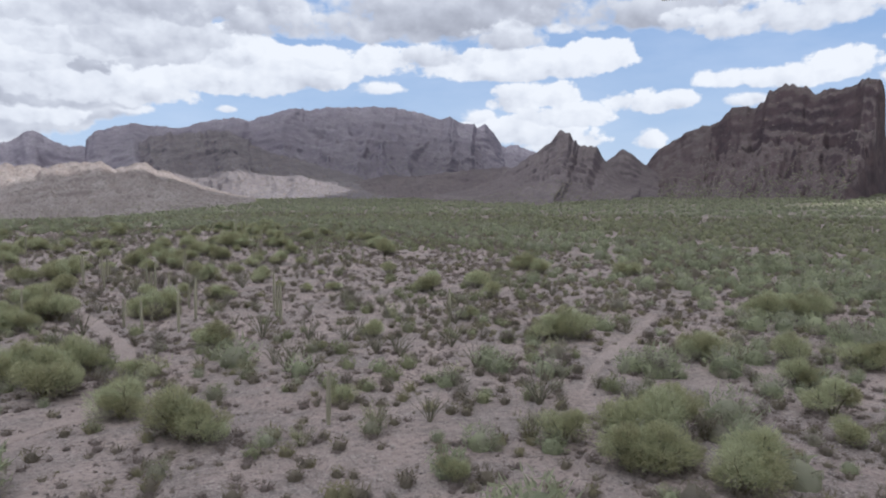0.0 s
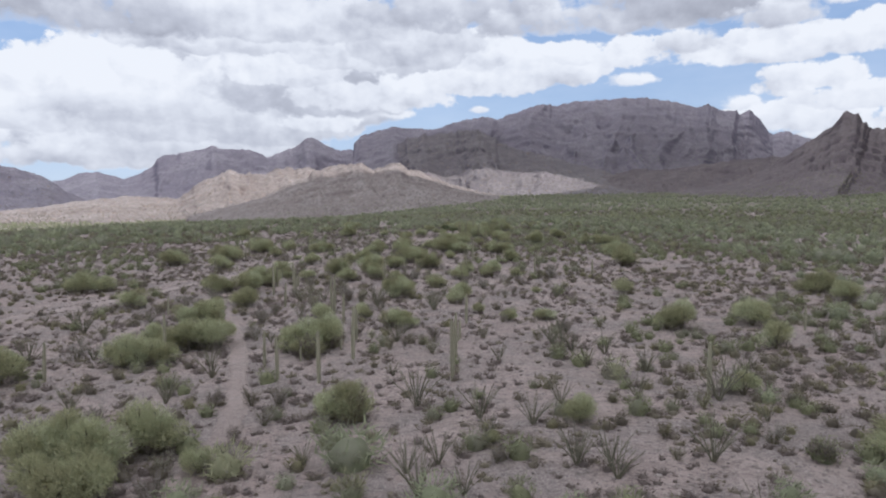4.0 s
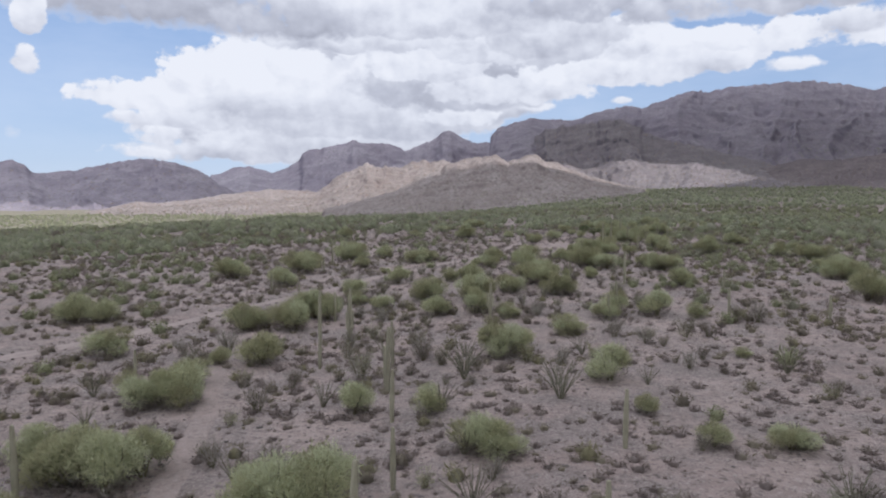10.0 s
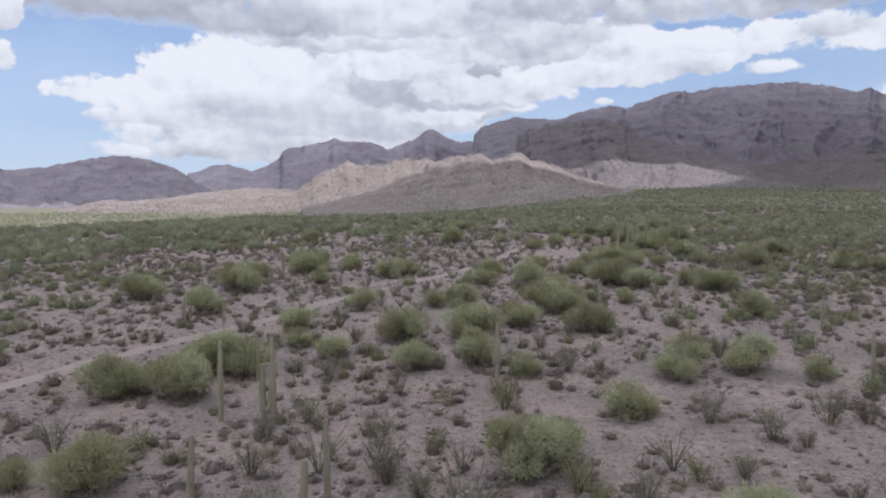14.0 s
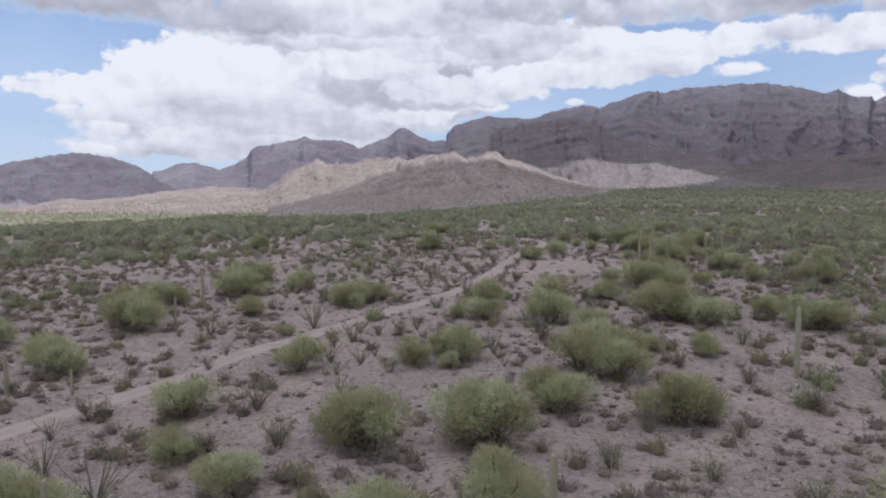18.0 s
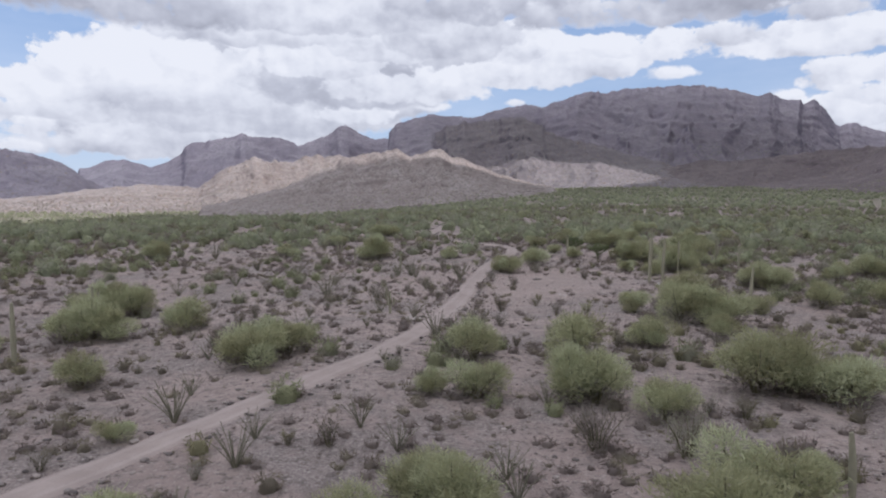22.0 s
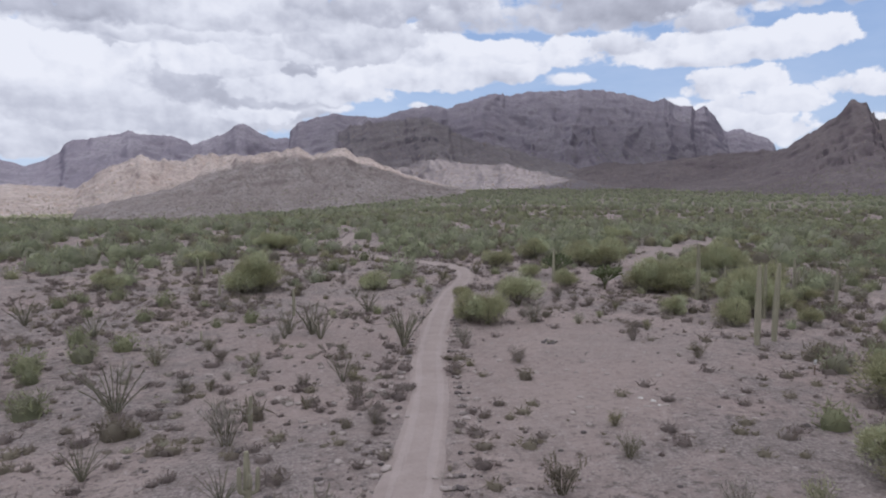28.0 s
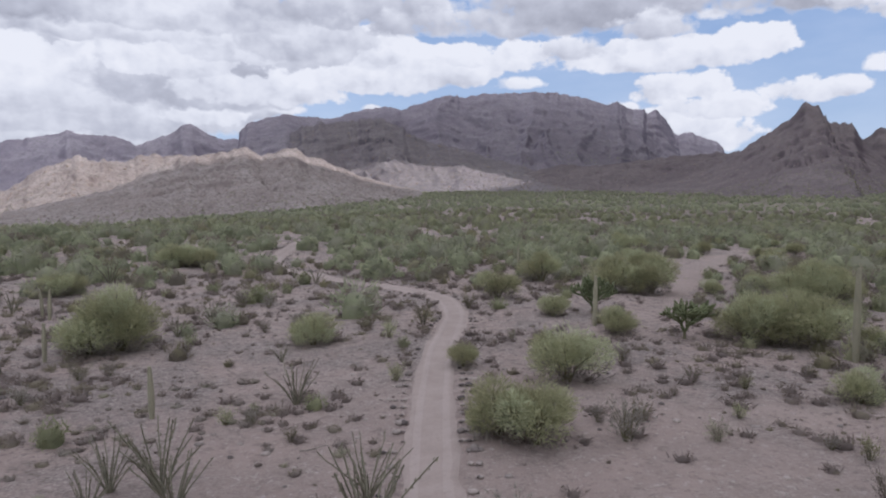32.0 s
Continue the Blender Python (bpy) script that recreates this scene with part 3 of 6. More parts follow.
# ---- mountains ----
CRESTS = {
    "far_left": [(-1967, 1755, 105), (-1900, 1832, 120), (-1834, 1901, 150), (-1774, 1960, 140), (-1720, 2010, 151), (-1689, 2038, 151), (-1656, 2066, 158), (-1633, 2085, 141), (-1613, 2102, 118), (-1589, 2121, 117), (-1563, 2141, 125), (-1530, 2166, 126), (-1493, 2193, 140), (-1438, 2231, 153), (-1406, 2253, 162), (-1364, 2280, 171), (-1321, 2306, 173), (-1277, 2332, 162), (-1231, 2357, 148), (-1187, 2381, 129), (-1140, 2405, 86), (-1090, 2430, 58), (-1018, 2462, 35), (-926, 2500, 10), (-831, 2535, -10)],
    "left_mesa": [(-1637, 3274, 157), (-1578, 3287, 160), (-1519, 3299, 191), (-1444, 3316, 197), (-1369, 3333, 181), (-1329, 3333, 164), (-1260, 3344, 189), (-1198, 3351, 228), (-1177, 3343, 258), (-1144, 3338, 273), (-1083, 3343, 279), (-1021, 3347, 295), (-960, 3350, 305), (-927, 3344, 323), (-891, 3338, 306), (-830, 3339, 300), (-753, 3342, 297), (-708, 3337, 286), (-668, 3329, 261), (-613, 3325, 281), (-537, 3323, 309), (-490, 3315, 345), (-447, 3306, 348), (-385, 3299, 313), (-341, 3289, 291), (-276, 3280, 290), (-213, 3270, 273)],
    "main_a": [(-259, 3035, 194), (-248, 3060, 264), (-243, 3084, 302), (-212, 3111, 340), (-148, 3139, 362), (-67, 3166, 383), (1, 3191, 378), (81, 3214, 377), (128, 3236, 381), (204, 3256, 412), (273, 3275, 428), (347, 3292, 443), (402, 3310, 430), (452, 3328, 451), (547, 3338, 485), (627, 3348, 510), (696, 3359, 503), (775, 3366, 519), (904, 3358, 527), (1039, 3343, 534)],
    "main_b": [(1185, 3539, 565), (1338, 3533, 543), (1441, 3544, 519), (1514, 3566, 537), (1588, 3586, 511), (1677, 3598, 511), (1712, 3636, 494), (1775, 3660, 521), (1840, 3682, 479), (1904, 3704, 410), (2031, 3897, 420), (2085, 3866, 436), (2146, 3829, 402), (2205, 3793, 381), (2234, 3775, 347), (2241, 3770, 310), (2308, 3726, 239)],
    "spur": [(-59, 2777, 263), (4, 2737, 294), (128, 2693, 298), (212, 2646, 310), (251, 2601, 308), (331, 2551, 254), (404, 2498, 218), (483, 2442, 196), (565, 2382, 163), (639, 2320, 140), (678, 2265, 114), (719, 2208, 97), (759, 2151, 78)],
    "foothill": [(429, 2202, 79), (527, 2177, 104), (594, 2137, 112), (667, 2080, 131), (715, 2008, 124), (745, 1941, 126), (814, 1853, 134), (862, 1770, 139), (893, 1694, 139), (949, 1597, 139), (1018, 1482, 136)],
    "lit_hill": [(-434, 1424, 8), (-411, 1431, 12), (-350, 1449, 28), (-295, 1463, 43), (-239, 1475, 70), (-207, 1480, 86), (-183, 1484, 95), (-134, 1490, 103), (-94, 1494, 113), (-69, 1496, 101), (-19, 1498, 113), (-1, 1498, 104), (50, 1498, 86), (93, 1497, 70), (152, 1492, 54), (200, 1487, 44)],
    "back_hills": [(-1417, 1469, -23), (-1322, 1561, -22), (-1231, 1639, -16), (-1109, 1729, 7), (-1052, 1767, 25), (-1000, 1799, 21), (-901, 1853, 35), (-843, 1883, 46), (-750, 1924, 57), (-629, 1970, 51), (-587, 1984, 84), (-545, 1997, 109), (-494, 2011, 129), (-433, 2026, 120), (-399, 2034, 125), (-345, 2045, 138), (-265, 2058, 130), (-203, 2066, 148), (-141, 2072, 153)],
    "right_peak": [(600, 1715, 50), (690, 1655, 64), (777, 1596, 81), (834, 1567, 124), (891, 1535, 167), (917, 1520, 189), (939, 1506, 216), (959, 1493, 217), (966, 1489, 193), (1010, 1523, 189), (1059, 1523, 185), (1070, 1515, 160), (1082, 1488, 128), (1110, 1470, 96), (1150, 1440, 78)],
    "right_dome": [(1110, 1660, 112), (1140, 1630, 140), (1191, 1593, 188), (1210, 1578, 177), (1226, 1565, 155), (1271, 1528, 117), (1320, 1480, 104), (1380, 1450, 92)],
    "right_wall": [(1404, 1821, 119), (1422, 1776, 163), (1434, 1734, 204), (1453, 1685, 235), (1462, 1644, 254), (1493, 1581, 269), (1485, 1555, 272), (1485, 1520, 285), (1482, 1488, 307), (1505, 1428, 300), (1499, 1398, 308), (1489, 1373, 332), (1495, 1329, 340), (1504, 1280, 326), (1500, 1246, 302), (1499, 1207, 311), (1497, 1170, 297), (1499, 1126, 312), (1490, 1096, 320), (1480, 1068, 307), (1467, 1042, 283)],
}


SLOPES = {}


def crest_line(keys, step):
    """A crest every step metres; where two stretches join, their distances are evened out."""
    c = np.array(sum((CRESTS[k] for k in keys.split()), []), float)
    eye = np.array([5.0, 160.0, 20.0])
    if " " in keys:
        gone = c - eye
        far = np.hypot(gone[:, 0], gone[:, 1])
        even = np.convolve(np.pad(far, 4, mode="edge"), np.ones(9) / 9, mode="valid")
        c = eye + gone * (even / far)[:, None]
    run = np.concatenate([[0], np.cumsum(np.hypot(np.diff(c[:, 0]), np.diff(c[:, 1])))])
    s = np.linspace(0, run[-1], int(run[-1] / step))
    return s, np.stack([np.interp(s, run, c[:, k]) for k in range(3)], -1)


def mountain(name, keys, mat, depth, label, cliff=0.2, step=6.0, rows=90, jag=0.5, seed=0, back=0.25, spur=260.0, ridge=0.5, ledge=0.5):
    """A range below a crest line: spurs run down from it, gullies between them, cliff bands high up and scree fans at the foot."""
    s, crest = crest_line(keys, step)
    n = len(s)
    rng = np.random.default_rng(seed)
    view = crest[:, :2] - np.array([5.0, 160.0])
    view /= np.hypot(view[:, 0], view[:, 1])[:, None]
    side = view[:, ::-1] * np.array([1, -1])
    low = ground(crest[:, 0], crest[:, 1]) - 8
    end = np.minimum(smooth(-1, s[-1] * 0.012, s), smooth(-1, s[-1] * 0.012, s[-1] - s))
    top = low + (crest[:, 2] - low) * end
    nb = int(rows * back)
    V = np.concatenate([np.linspace(0, 1, rows), 1 + np.linspace(0, 1, nb)[1:]])[:, None]
    W = np.where(V <= 1, V, 2 - V)
    S = np.broadcast_to(s, (len(V), n))
    reach = 1 + 0.5 * (fbm(s / spur, s * 0 + 0.3, 2, seed, 0.5, True) - 0.62)
    away = np.where(V <= 1, -(1 - V) * depth * reach, (V - 1) * depth * 0.9)
    q = crest[None, :, :2] + view[None] * away[..., None]
    body = np.sqrt(np.maximum(np.sin(np.pi * np.clip(W, 0, 1)), 0))
    sway = fbm(q[..., 0] / (spur * 0.6), q[..., 1] / (spur * 0.6), 4, seed + 15, 0.6) - 0.5
    q = q + side[None] * (body * spur * 0.11 * sway)[..., None]
    foot = ground(q[..., 0], q[..., 1]) - 5.0
    tall = np.maximum(top - foot, 3)
    # the face between the spurs: a concave scree slope, or a wall standing on scree
    fan = 0.42 * W + 0.58 * W ** 2.3
    wall = 0.40 * np.minimum(W / 0.74, 1) ** 1.25 + 0.60 * smooth(0.70, 0.97, W)
    steep = np.clip(cliff + 0.9 * (fbm(s / (spur * 0.9), s * 0 + 1.7, 3, seed + 5) - 0.5), 0, 1)
    rise = (1 - steep) * fan + steep * wall
    across = S + spur * 0.5 * (fbm(S / (spur * 0.7), 2.2 * W + 0 * S, 3, seed + 8) - 0.5)
    mean = float(np.mean(top - low))
    for gap, long, share in ((spur, (0.55, 1.05), 0.95), (spur * 0.42, (0.25, 0.65), 0.90)):
        at = rng.random() * gap
        while at < s[-1]:
            reach_of, drift, lift = long[0] + (long[1] - long[0]) * rng.random(), rng.normal() * 0.35, share - 0.16 * rng.random()
            D = np.maximum(1 - W, 0)
            line = lift * np.maximum(1 - D / reach_of, 0) ** (1.05 + 0.5 * rng.random())
            rise = np.maximum(rise, line - np.abs(across - at - drift * D * depth) * 0.55 / max(mean, 40.0))
            at += gap * (0.6 + 0.8 * rng.random())
    warp = fbm(q[..., 0] / 160, q[..., 1] / 160, 3, seed + 21) - 0.5
    gully = fbm(across / (spur * 0.30) + warp, (1 - W) * depth / (spur * 1.1), 4, seed + 3, 0.55, True) - 0.58
    rise = rise + body * ridge * 0.22 * gully
    # ledges: short cliffs between benches, broken along the face
    bands = rise * 7.5 + 1.4 * (fbm(S / (spur * 0.6), 3.3 + 0 * S, 4, seed + 31, 0.6) - 0.5) + 0.8 * warp
    frac = bands - np.floor(bands)
    stepped = (np.floor(bands) + smooth(0.50, 0.82, frac) - bands) / 7.5
    broken = smooth(0.42, 0.60, fbm(q[..., 0] / 110, q[..., 1] / 110 + 4 * W, 3, seed + 37)) * smooth(0.30, 0.62, W)
    rise = rise + body * ledge * broken * stepped
    crag = fbm(q[..., 0] / 46 + 2 * warp, q[..., 1] / 46 - 2 * warp + V * 3, 5, seed + 9, 0.66, True) - 0.58
    z = foot + tall * np.minimum(rise, 1.0) + body * crag * np.minimum(tall * 0.15, 24) * (0.25 + 0.75 * W)
    z = z + W ** 6 * np.minimum(tall * 0.07, 22) * jag * (fbm(S / 18, 4.2 + 0 * S, 5, seed + 13, 0.68) - 0.5)
    grid = np.concatenate([q, np.maximum(z, foot - 4)[..., None]], -1)
    SLOPES[name] = grid[:rows]
    me = mesh_from(name, grid.reshape(-1, 3), grid_faces(len(V), n)[:, ::-1], mat)
    return tagged(new(name, me), label, "mountain", kind="structure")


def build_mountains():
    mountain("mountain_far_left", "far_left", HAZED_ROCK, 480, "broad purple-brown rocky hill far off", 0.05, step=5, rows=80, seed=2, jag=1.4, spur=190, ledge=0.3)
    mountain("mountain_mesa", "left_mesa", HAZED_ROCK, 900, "dark flat-topped rock ridge on the skyline", 0.08, step=7, rows=80, seed=20, jag=0.9, spur=300, ledge=0.35)
    mountain("mountain_main", "main_a main_b", HAZED_ROCK, 1350, "broad grey-brown rock massif with cliff bands", 0.16, step=7, rows=150, seed=44, jag=1.0, spur=430, ridge=0.6, ledge=0.28)
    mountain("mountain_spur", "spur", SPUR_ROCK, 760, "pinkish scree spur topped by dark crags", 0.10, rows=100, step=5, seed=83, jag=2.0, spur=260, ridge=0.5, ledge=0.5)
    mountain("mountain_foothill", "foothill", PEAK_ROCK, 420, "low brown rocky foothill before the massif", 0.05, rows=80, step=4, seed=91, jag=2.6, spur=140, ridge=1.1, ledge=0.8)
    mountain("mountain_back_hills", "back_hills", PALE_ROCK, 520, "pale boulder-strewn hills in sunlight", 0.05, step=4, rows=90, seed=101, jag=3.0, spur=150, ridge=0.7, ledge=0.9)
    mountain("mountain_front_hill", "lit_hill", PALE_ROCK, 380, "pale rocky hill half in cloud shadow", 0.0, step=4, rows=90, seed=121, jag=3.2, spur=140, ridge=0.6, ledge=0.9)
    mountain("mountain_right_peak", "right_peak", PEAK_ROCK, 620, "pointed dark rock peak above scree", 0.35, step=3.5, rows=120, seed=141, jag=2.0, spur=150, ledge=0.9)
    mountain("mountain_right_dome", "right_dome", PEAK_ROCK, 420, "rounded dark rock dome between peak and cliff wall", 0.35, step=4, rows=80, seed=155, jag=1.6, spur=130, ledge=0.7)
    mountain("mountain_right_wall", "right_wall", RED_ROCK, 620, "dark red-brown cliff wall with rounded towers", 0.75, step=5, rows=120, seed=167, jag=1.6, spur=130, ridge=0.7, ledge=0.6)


# ---- clouds that shade the plain and the range ----
def cloud_material():
    m, t, b = material("cloud_white", 1.0)
    p = place_of(t, True)
    c = mix_node(t, noise_node(t, p, 0.004, 5.0), (0.78, 0.79, 0.82), (0.88, 0.88, 0.89))
    link(t, c, b.inputs["Base Color"])
    return m


def cloud(x, y, rx, ry, alt, seed, mat, turn=0.0):
    """A flat-based cumulus whose shadow falls on plan point x, y."""
    k = (alt - 20) / sun_from.z
    cx, cy = x + sun_from.x * k, y + sun_from.y * k
    bm = bmesh.new()
    bmesh.ops.create_icosphere(bm, subdivisions=4, radius=1.0)
    for v in bm.verts:
        a = fbm(v.co.x * 1.7 + seed, v.co.y * 1.7 + v.co.z, 4, seed)
        s = 0.72 + 0.56 * float(a)
        v.co = Vector((v.co.x * rx * s, v.co.y * ry * s, (v.co.z * 160 if v.co.z > 0 else v.co.z * 25) * s))
    me = bpy.data.meshes.new("cloud")
    bm.to_mesh(me)
    bm.free()
    me.materials.append(mat)
    ob = tagged(new("cloud", me), "flat-based white cumulus cloud high overhead", "cloud", "clouds overhead", "structure")
    ob.location = (cx, cy, alt)
    ob.rotation_euler = (0, 0, radians(turn))
    return ob


build_ground()
build_tracks()
build_mountains()
CLOUD = cloud_material()
for x, y, rx, ry, turn, seed in ((120, 580, 540, 780, 0, 4), (900, 3150, 1500, 1000, 0, 9), (-1050, 3300, 1050, 620, 0, 14), (960, 2250, 560, 420, 0, 17), (300, 2540, 430, 280, -25, 23), (-80, 1290, 400, 210, 0, 26), (1050, 1420, 800, 680, 0, 21), (-1350, 2250, 720, 350, 33, 31), (640, 1050, 500, 420, 0, 41)
):
    cloud(x, y, rx, ry, 1250, seed, CLOUD, turn)

# ---- plant materials ----
def leaf_material(name, light, dark, odd=None):
    m, t, b = material(name, 0.75)
    rnd = t.nodes.new("ShaderNodeObjectInfo").outputs["Random"]
    isl = t.nodes.new("ShaderNodeNewGeometry").outputs["Random Per Island"]
    p = place_of(t)
    patch = noise_node(t, p, 0.9, 3.0)
    area = noise_node(t, p, 0.22, 3.0)
    c = mix_node(t, ramp_node(t, math_node(t, "MULTIPLY_ADD", isl, 0.45, math_node(t, "MULTIPLY", patch, 0.65)), ((0.2, 0.0), (0.85, 1.0))), dark, light)
    if odd:
        c = mix_node(t, ramp_node(t, area, ((0.50, 0.0), (0.60, 0.8))), c, odd)
    hsv = t.nodes.new("ShaderNodeHueSaturation")
    link(t, math_node(t, "MULTIPLY_ADD", rnd, 0.035, 0.478), hsv.inputs["Hue"])
    link(t, math_node(t, "MULTIPLY_ADD", rnd, -0.22, 1.12), hsv.inputs["Saturation"])
    link(t, math_node(t, "MULTIPLY_ADD", rnd, 0.45, 0.78), hsv.inputs["Value"])
    link(t, c, hsv.inputs["Color"])
    link(t, hsv.outputs[0], b.inputs["Base Color"])
    through_light = t.nodes.new("ShaderNodeBsdfTranslucent")
    link(t, hsv.outputs[0], through_light.inputs[0])
    both = t.nodes.new("ShaderNodeMixShader")
    both.inputs[0].default_value = 0.5
    link(t, b.outputs[0], both.inputs[1])
    link(t, through_light.outputs[0], both.inputs[2])
    link(t, both.outputs[0], t.nodes["Material Output"].inputs[0])
    return m


def stem_material(name, light, dark, scale=6.0, loose=False):
    m, t, b = material(name, 0.85)
    p = place_of(t, True)
    n = noise_node(t, vec_node(t, "MULTIPLY", p, (1.0, 1.0, 0.35)), scale, 5.0, 0.65)
    rnd = t.nodes.new("ShaderNodeNewGeometry").outputs["Random Per Island"] if loose else t.nodes.new("ShaderNodeObjectInfo").outputs["Random"]
    c = mix_node(t, ramp_node(t, math_node(t, "MULTIPLY_ADD", rnd, 0.8 if loose else 0.2, math_node(t, "MULTIPLY", n, 0.45 if loose else 1.0)), ((0.35, 0.0), (0.8, 1.0))), dark, light)
    link(t, c, b.inputs["Base Color"])
    bump(t, b, n, 0.4, 0.02)
    return m


PALO = leaf_material("palo_verde_foliage", (0.415, 0.418, 0.252), (0.300, 0.306, 0.186))
TWIG = leaf_material("grey_brown_twigs", (0.296, 0.265, 0.223), (0.185, 0.164, 0.147))
CREOSOTE = leaf_material("creosote_foliage", (0.284, 0.260, 0.197), (0.173, 0.156, 0.126), (0.334, 0.330, 0.197))
BURSAGE = leaf_material("bursage_foliage", (0.285, 0.245, 0.216), (0.180, 0.154, 0.138), (0.285, 0.264, 0.188))
FAR_LEAF = leaf_material("distant_scrub_foliage", (0.327, 0.338, 0.206), (0.168, 0.179, 0.116), (0.267, 0.257, 0.194))
CANE = stem_material("ocotillo_cane_bark", (0.205, 0.192, 0.140), (0.108, 0.101, 0.075), 9.0)
BARK = stem_material("grey_green_bark", (0.16, 0.15, 0.09), (0.08, 0.07, 0.05))
CACTUS = stem_material("saguaro_skin", (0.330, 0.308, 0.222), (0.215, 0.200, 0.145), 3.0)
CHOLLA = stem_material("cholla_joints", (0.15, 0.165, 0.085), (0.07, 0.085, 0.045), 8.0)
STONE = stem_material("desert_stone", (0.315, 0.270, 0.245), (0.095, 0.080, 0.076), 4.0, True)
BOULDER = stem_material("weathered_boulder_rock", (0.361, 0.295, 0.254), (0.197, 0.156, 0.135), 0.6)
PALE_STONE = stem_material("pale_quartz_stone", (0.508, 0.476, 0.435), (0.295, 0.262, 0.238), 4.0)
DEAD = stem_material("bleached_dead_wood", (0.295, 0.262, 0.230), (0.131, 0.107, 0.090), 8.0)


def part(name, data, parent, label=""):
    ob = new(name, data)
    ob.parent = parent
    if name.startswith("foliage"):
        ob["kind"] = "stuff"
    if label:
        ob["label"] = label
    return ob


def tubes(paths, sides=5):
    """Tapered tubes: each path is a list of (point, radius)."""
    V, F, base = [], [], 0
    for path in paths:
        n = len(path)
        for i, (p, r) in enumerate(path):
            a, b = path[max(0, i - 1)][0], path[min(n - 1, i + 1)][0]
            d = (Vector(b) - Vector(a)).normalized()
            s = d.orthogonal().normalized()
            u = d.cross(s)
            for k in range(sides):
                w = 2 * math.pi * k / sides
                V.append(Vector(p) + (s * math.cos(w) + u * math.sin(w)) * r)
        for i in range(n - 1):
            for k in range(sides):
                k2 = (k + 1) % sides
                F.append((base + i * sides + k, base + i * sides + k2, base + (i + 1) * sides + k2, base + (i + 1) * sides + k))
        base += n * sides
    return np.array([tuple(v) for v in V]), np.array(F)


def tufts(points, size, rng, flat=0.35, blades=1, centre=(0, 0, 0), lean=1.0):
    """Small leaf sprays: slender slivers at each point, fanning away from a centre."""
    V = []
    for b in range(blades):
        n = len(points)
        out = points - np.array(centre)
        out = out / (np.linalg.norm(out, axis=1)[:, None] + 1e-6)
        d = rng.normal(size=(n, 3)) * 0.6 + (out + np.array((0, 0, 0.25))) * lean
        d /= np.linalg.norm(d, axis=1)[:, None]
        e = np.cross(d, rng.normal(size=(n, 3)))
        e /= np.linalg.norm(e, axis=1)[:, None] + 1e-9
        s = size * (0.6 + 0.8 * rng.random(n))[:, None]
        V.append(np.stack([points - d * s * 0.7 + e * s * flat, points - d * s * 0.7 - e * s * flat, points + d * s], 1).reshape(-1, 3))
    V = np.concatenate(V)
    return V, np.arange(len(V)).reshape(-1, 3)


def merged(*pieces):
    """Several (points, faces) as one."""
    V, F, base = [], [], 0
    for v, f in pieces:
        V.append(v)
        F.append(triangles(f) + base)
        base += len(v)
    return np.concatenate(V), np.concatenate(F)


def dome(rng, rx, ry, h, k=6, rows=2):
    """A lumpy closed mound, its rim just under the soil."""
    V = []
    for z, r in ((-0.12, 0.92), (0.45, 0.90), (0.86, 0.50)) if rows == 2 else ((-0.12, 0.92), (0.58, 0.82)):
        for i in range(k):
            a = 2 * math.pi * (i + 0.5 * rng.random()) / k
            q = r * (0.80 + 0.38 * rng.random())
            V.append((q * math.cos(a) * rx, q * math.sin(a) * ry, h * z * (0.85 + 0.3 * rng.random())))
    V.append((0.1 * rx * rng.normal(), 0.1 * ry * rng.normal(), h))
    F = []
    for row in range(rows):
        for i in range(k):
            a, b = row * k + i, row * k + (i + 1) % k
            F += [(a, b, b + k), (a, b + k, a + k)]
    for i in range(k):
        F.append((rows * k + i, rows * k + (i + 1) % k, (rows + 1) * k))
    return np.array(V), np.array(F)


def bush(rng, rx, ry, h, leaves, size, k=6, rows=2, core=0.86, slim=0.22):
    """A rounded shrub: a lumpy mass of twigs and leaves with sprays standing out of it."""
    body = dome(rng, rx * core, ry * core, h * (core + 0.04), k, rows)
    pts = lobe_points(leaves, (0, 0, h * 0.42), (rx, ry, h * 0.60), rng, core - 0.04)
    pts[:, 2] = np.abs(pts[:, 2]) + 0.02
    return merged(body, tufts(pts, size, rng, slim, 1, (0, 0, 0.1 * h), 0.8))


def lobe_points(n, centre, radius, rng, shell=0.55):
    """Points through a ragged rounded clump, thicker towards its skin."""
    d = rng.normal(size=(n, 3))
    d /= np.linalg.norm(d, axis=1)[:, None]
    bumps = 0.72 + 0.5 * fbm(d[:, 0] * 2.2 + centre[0] * 3.1 + 9, d[:, 1] * 2.2 + d[:, 2] * 1.7 + centre[1], 3, 7)
    r = (shell + (1 - shell) * rng.random(n)) * bumps
    r = np.where(rng.random(n) < 0.12, r * 1.18, r)
    return np.array(centre) + d * r[:, None] * np.array(radius)


CROWN = {}


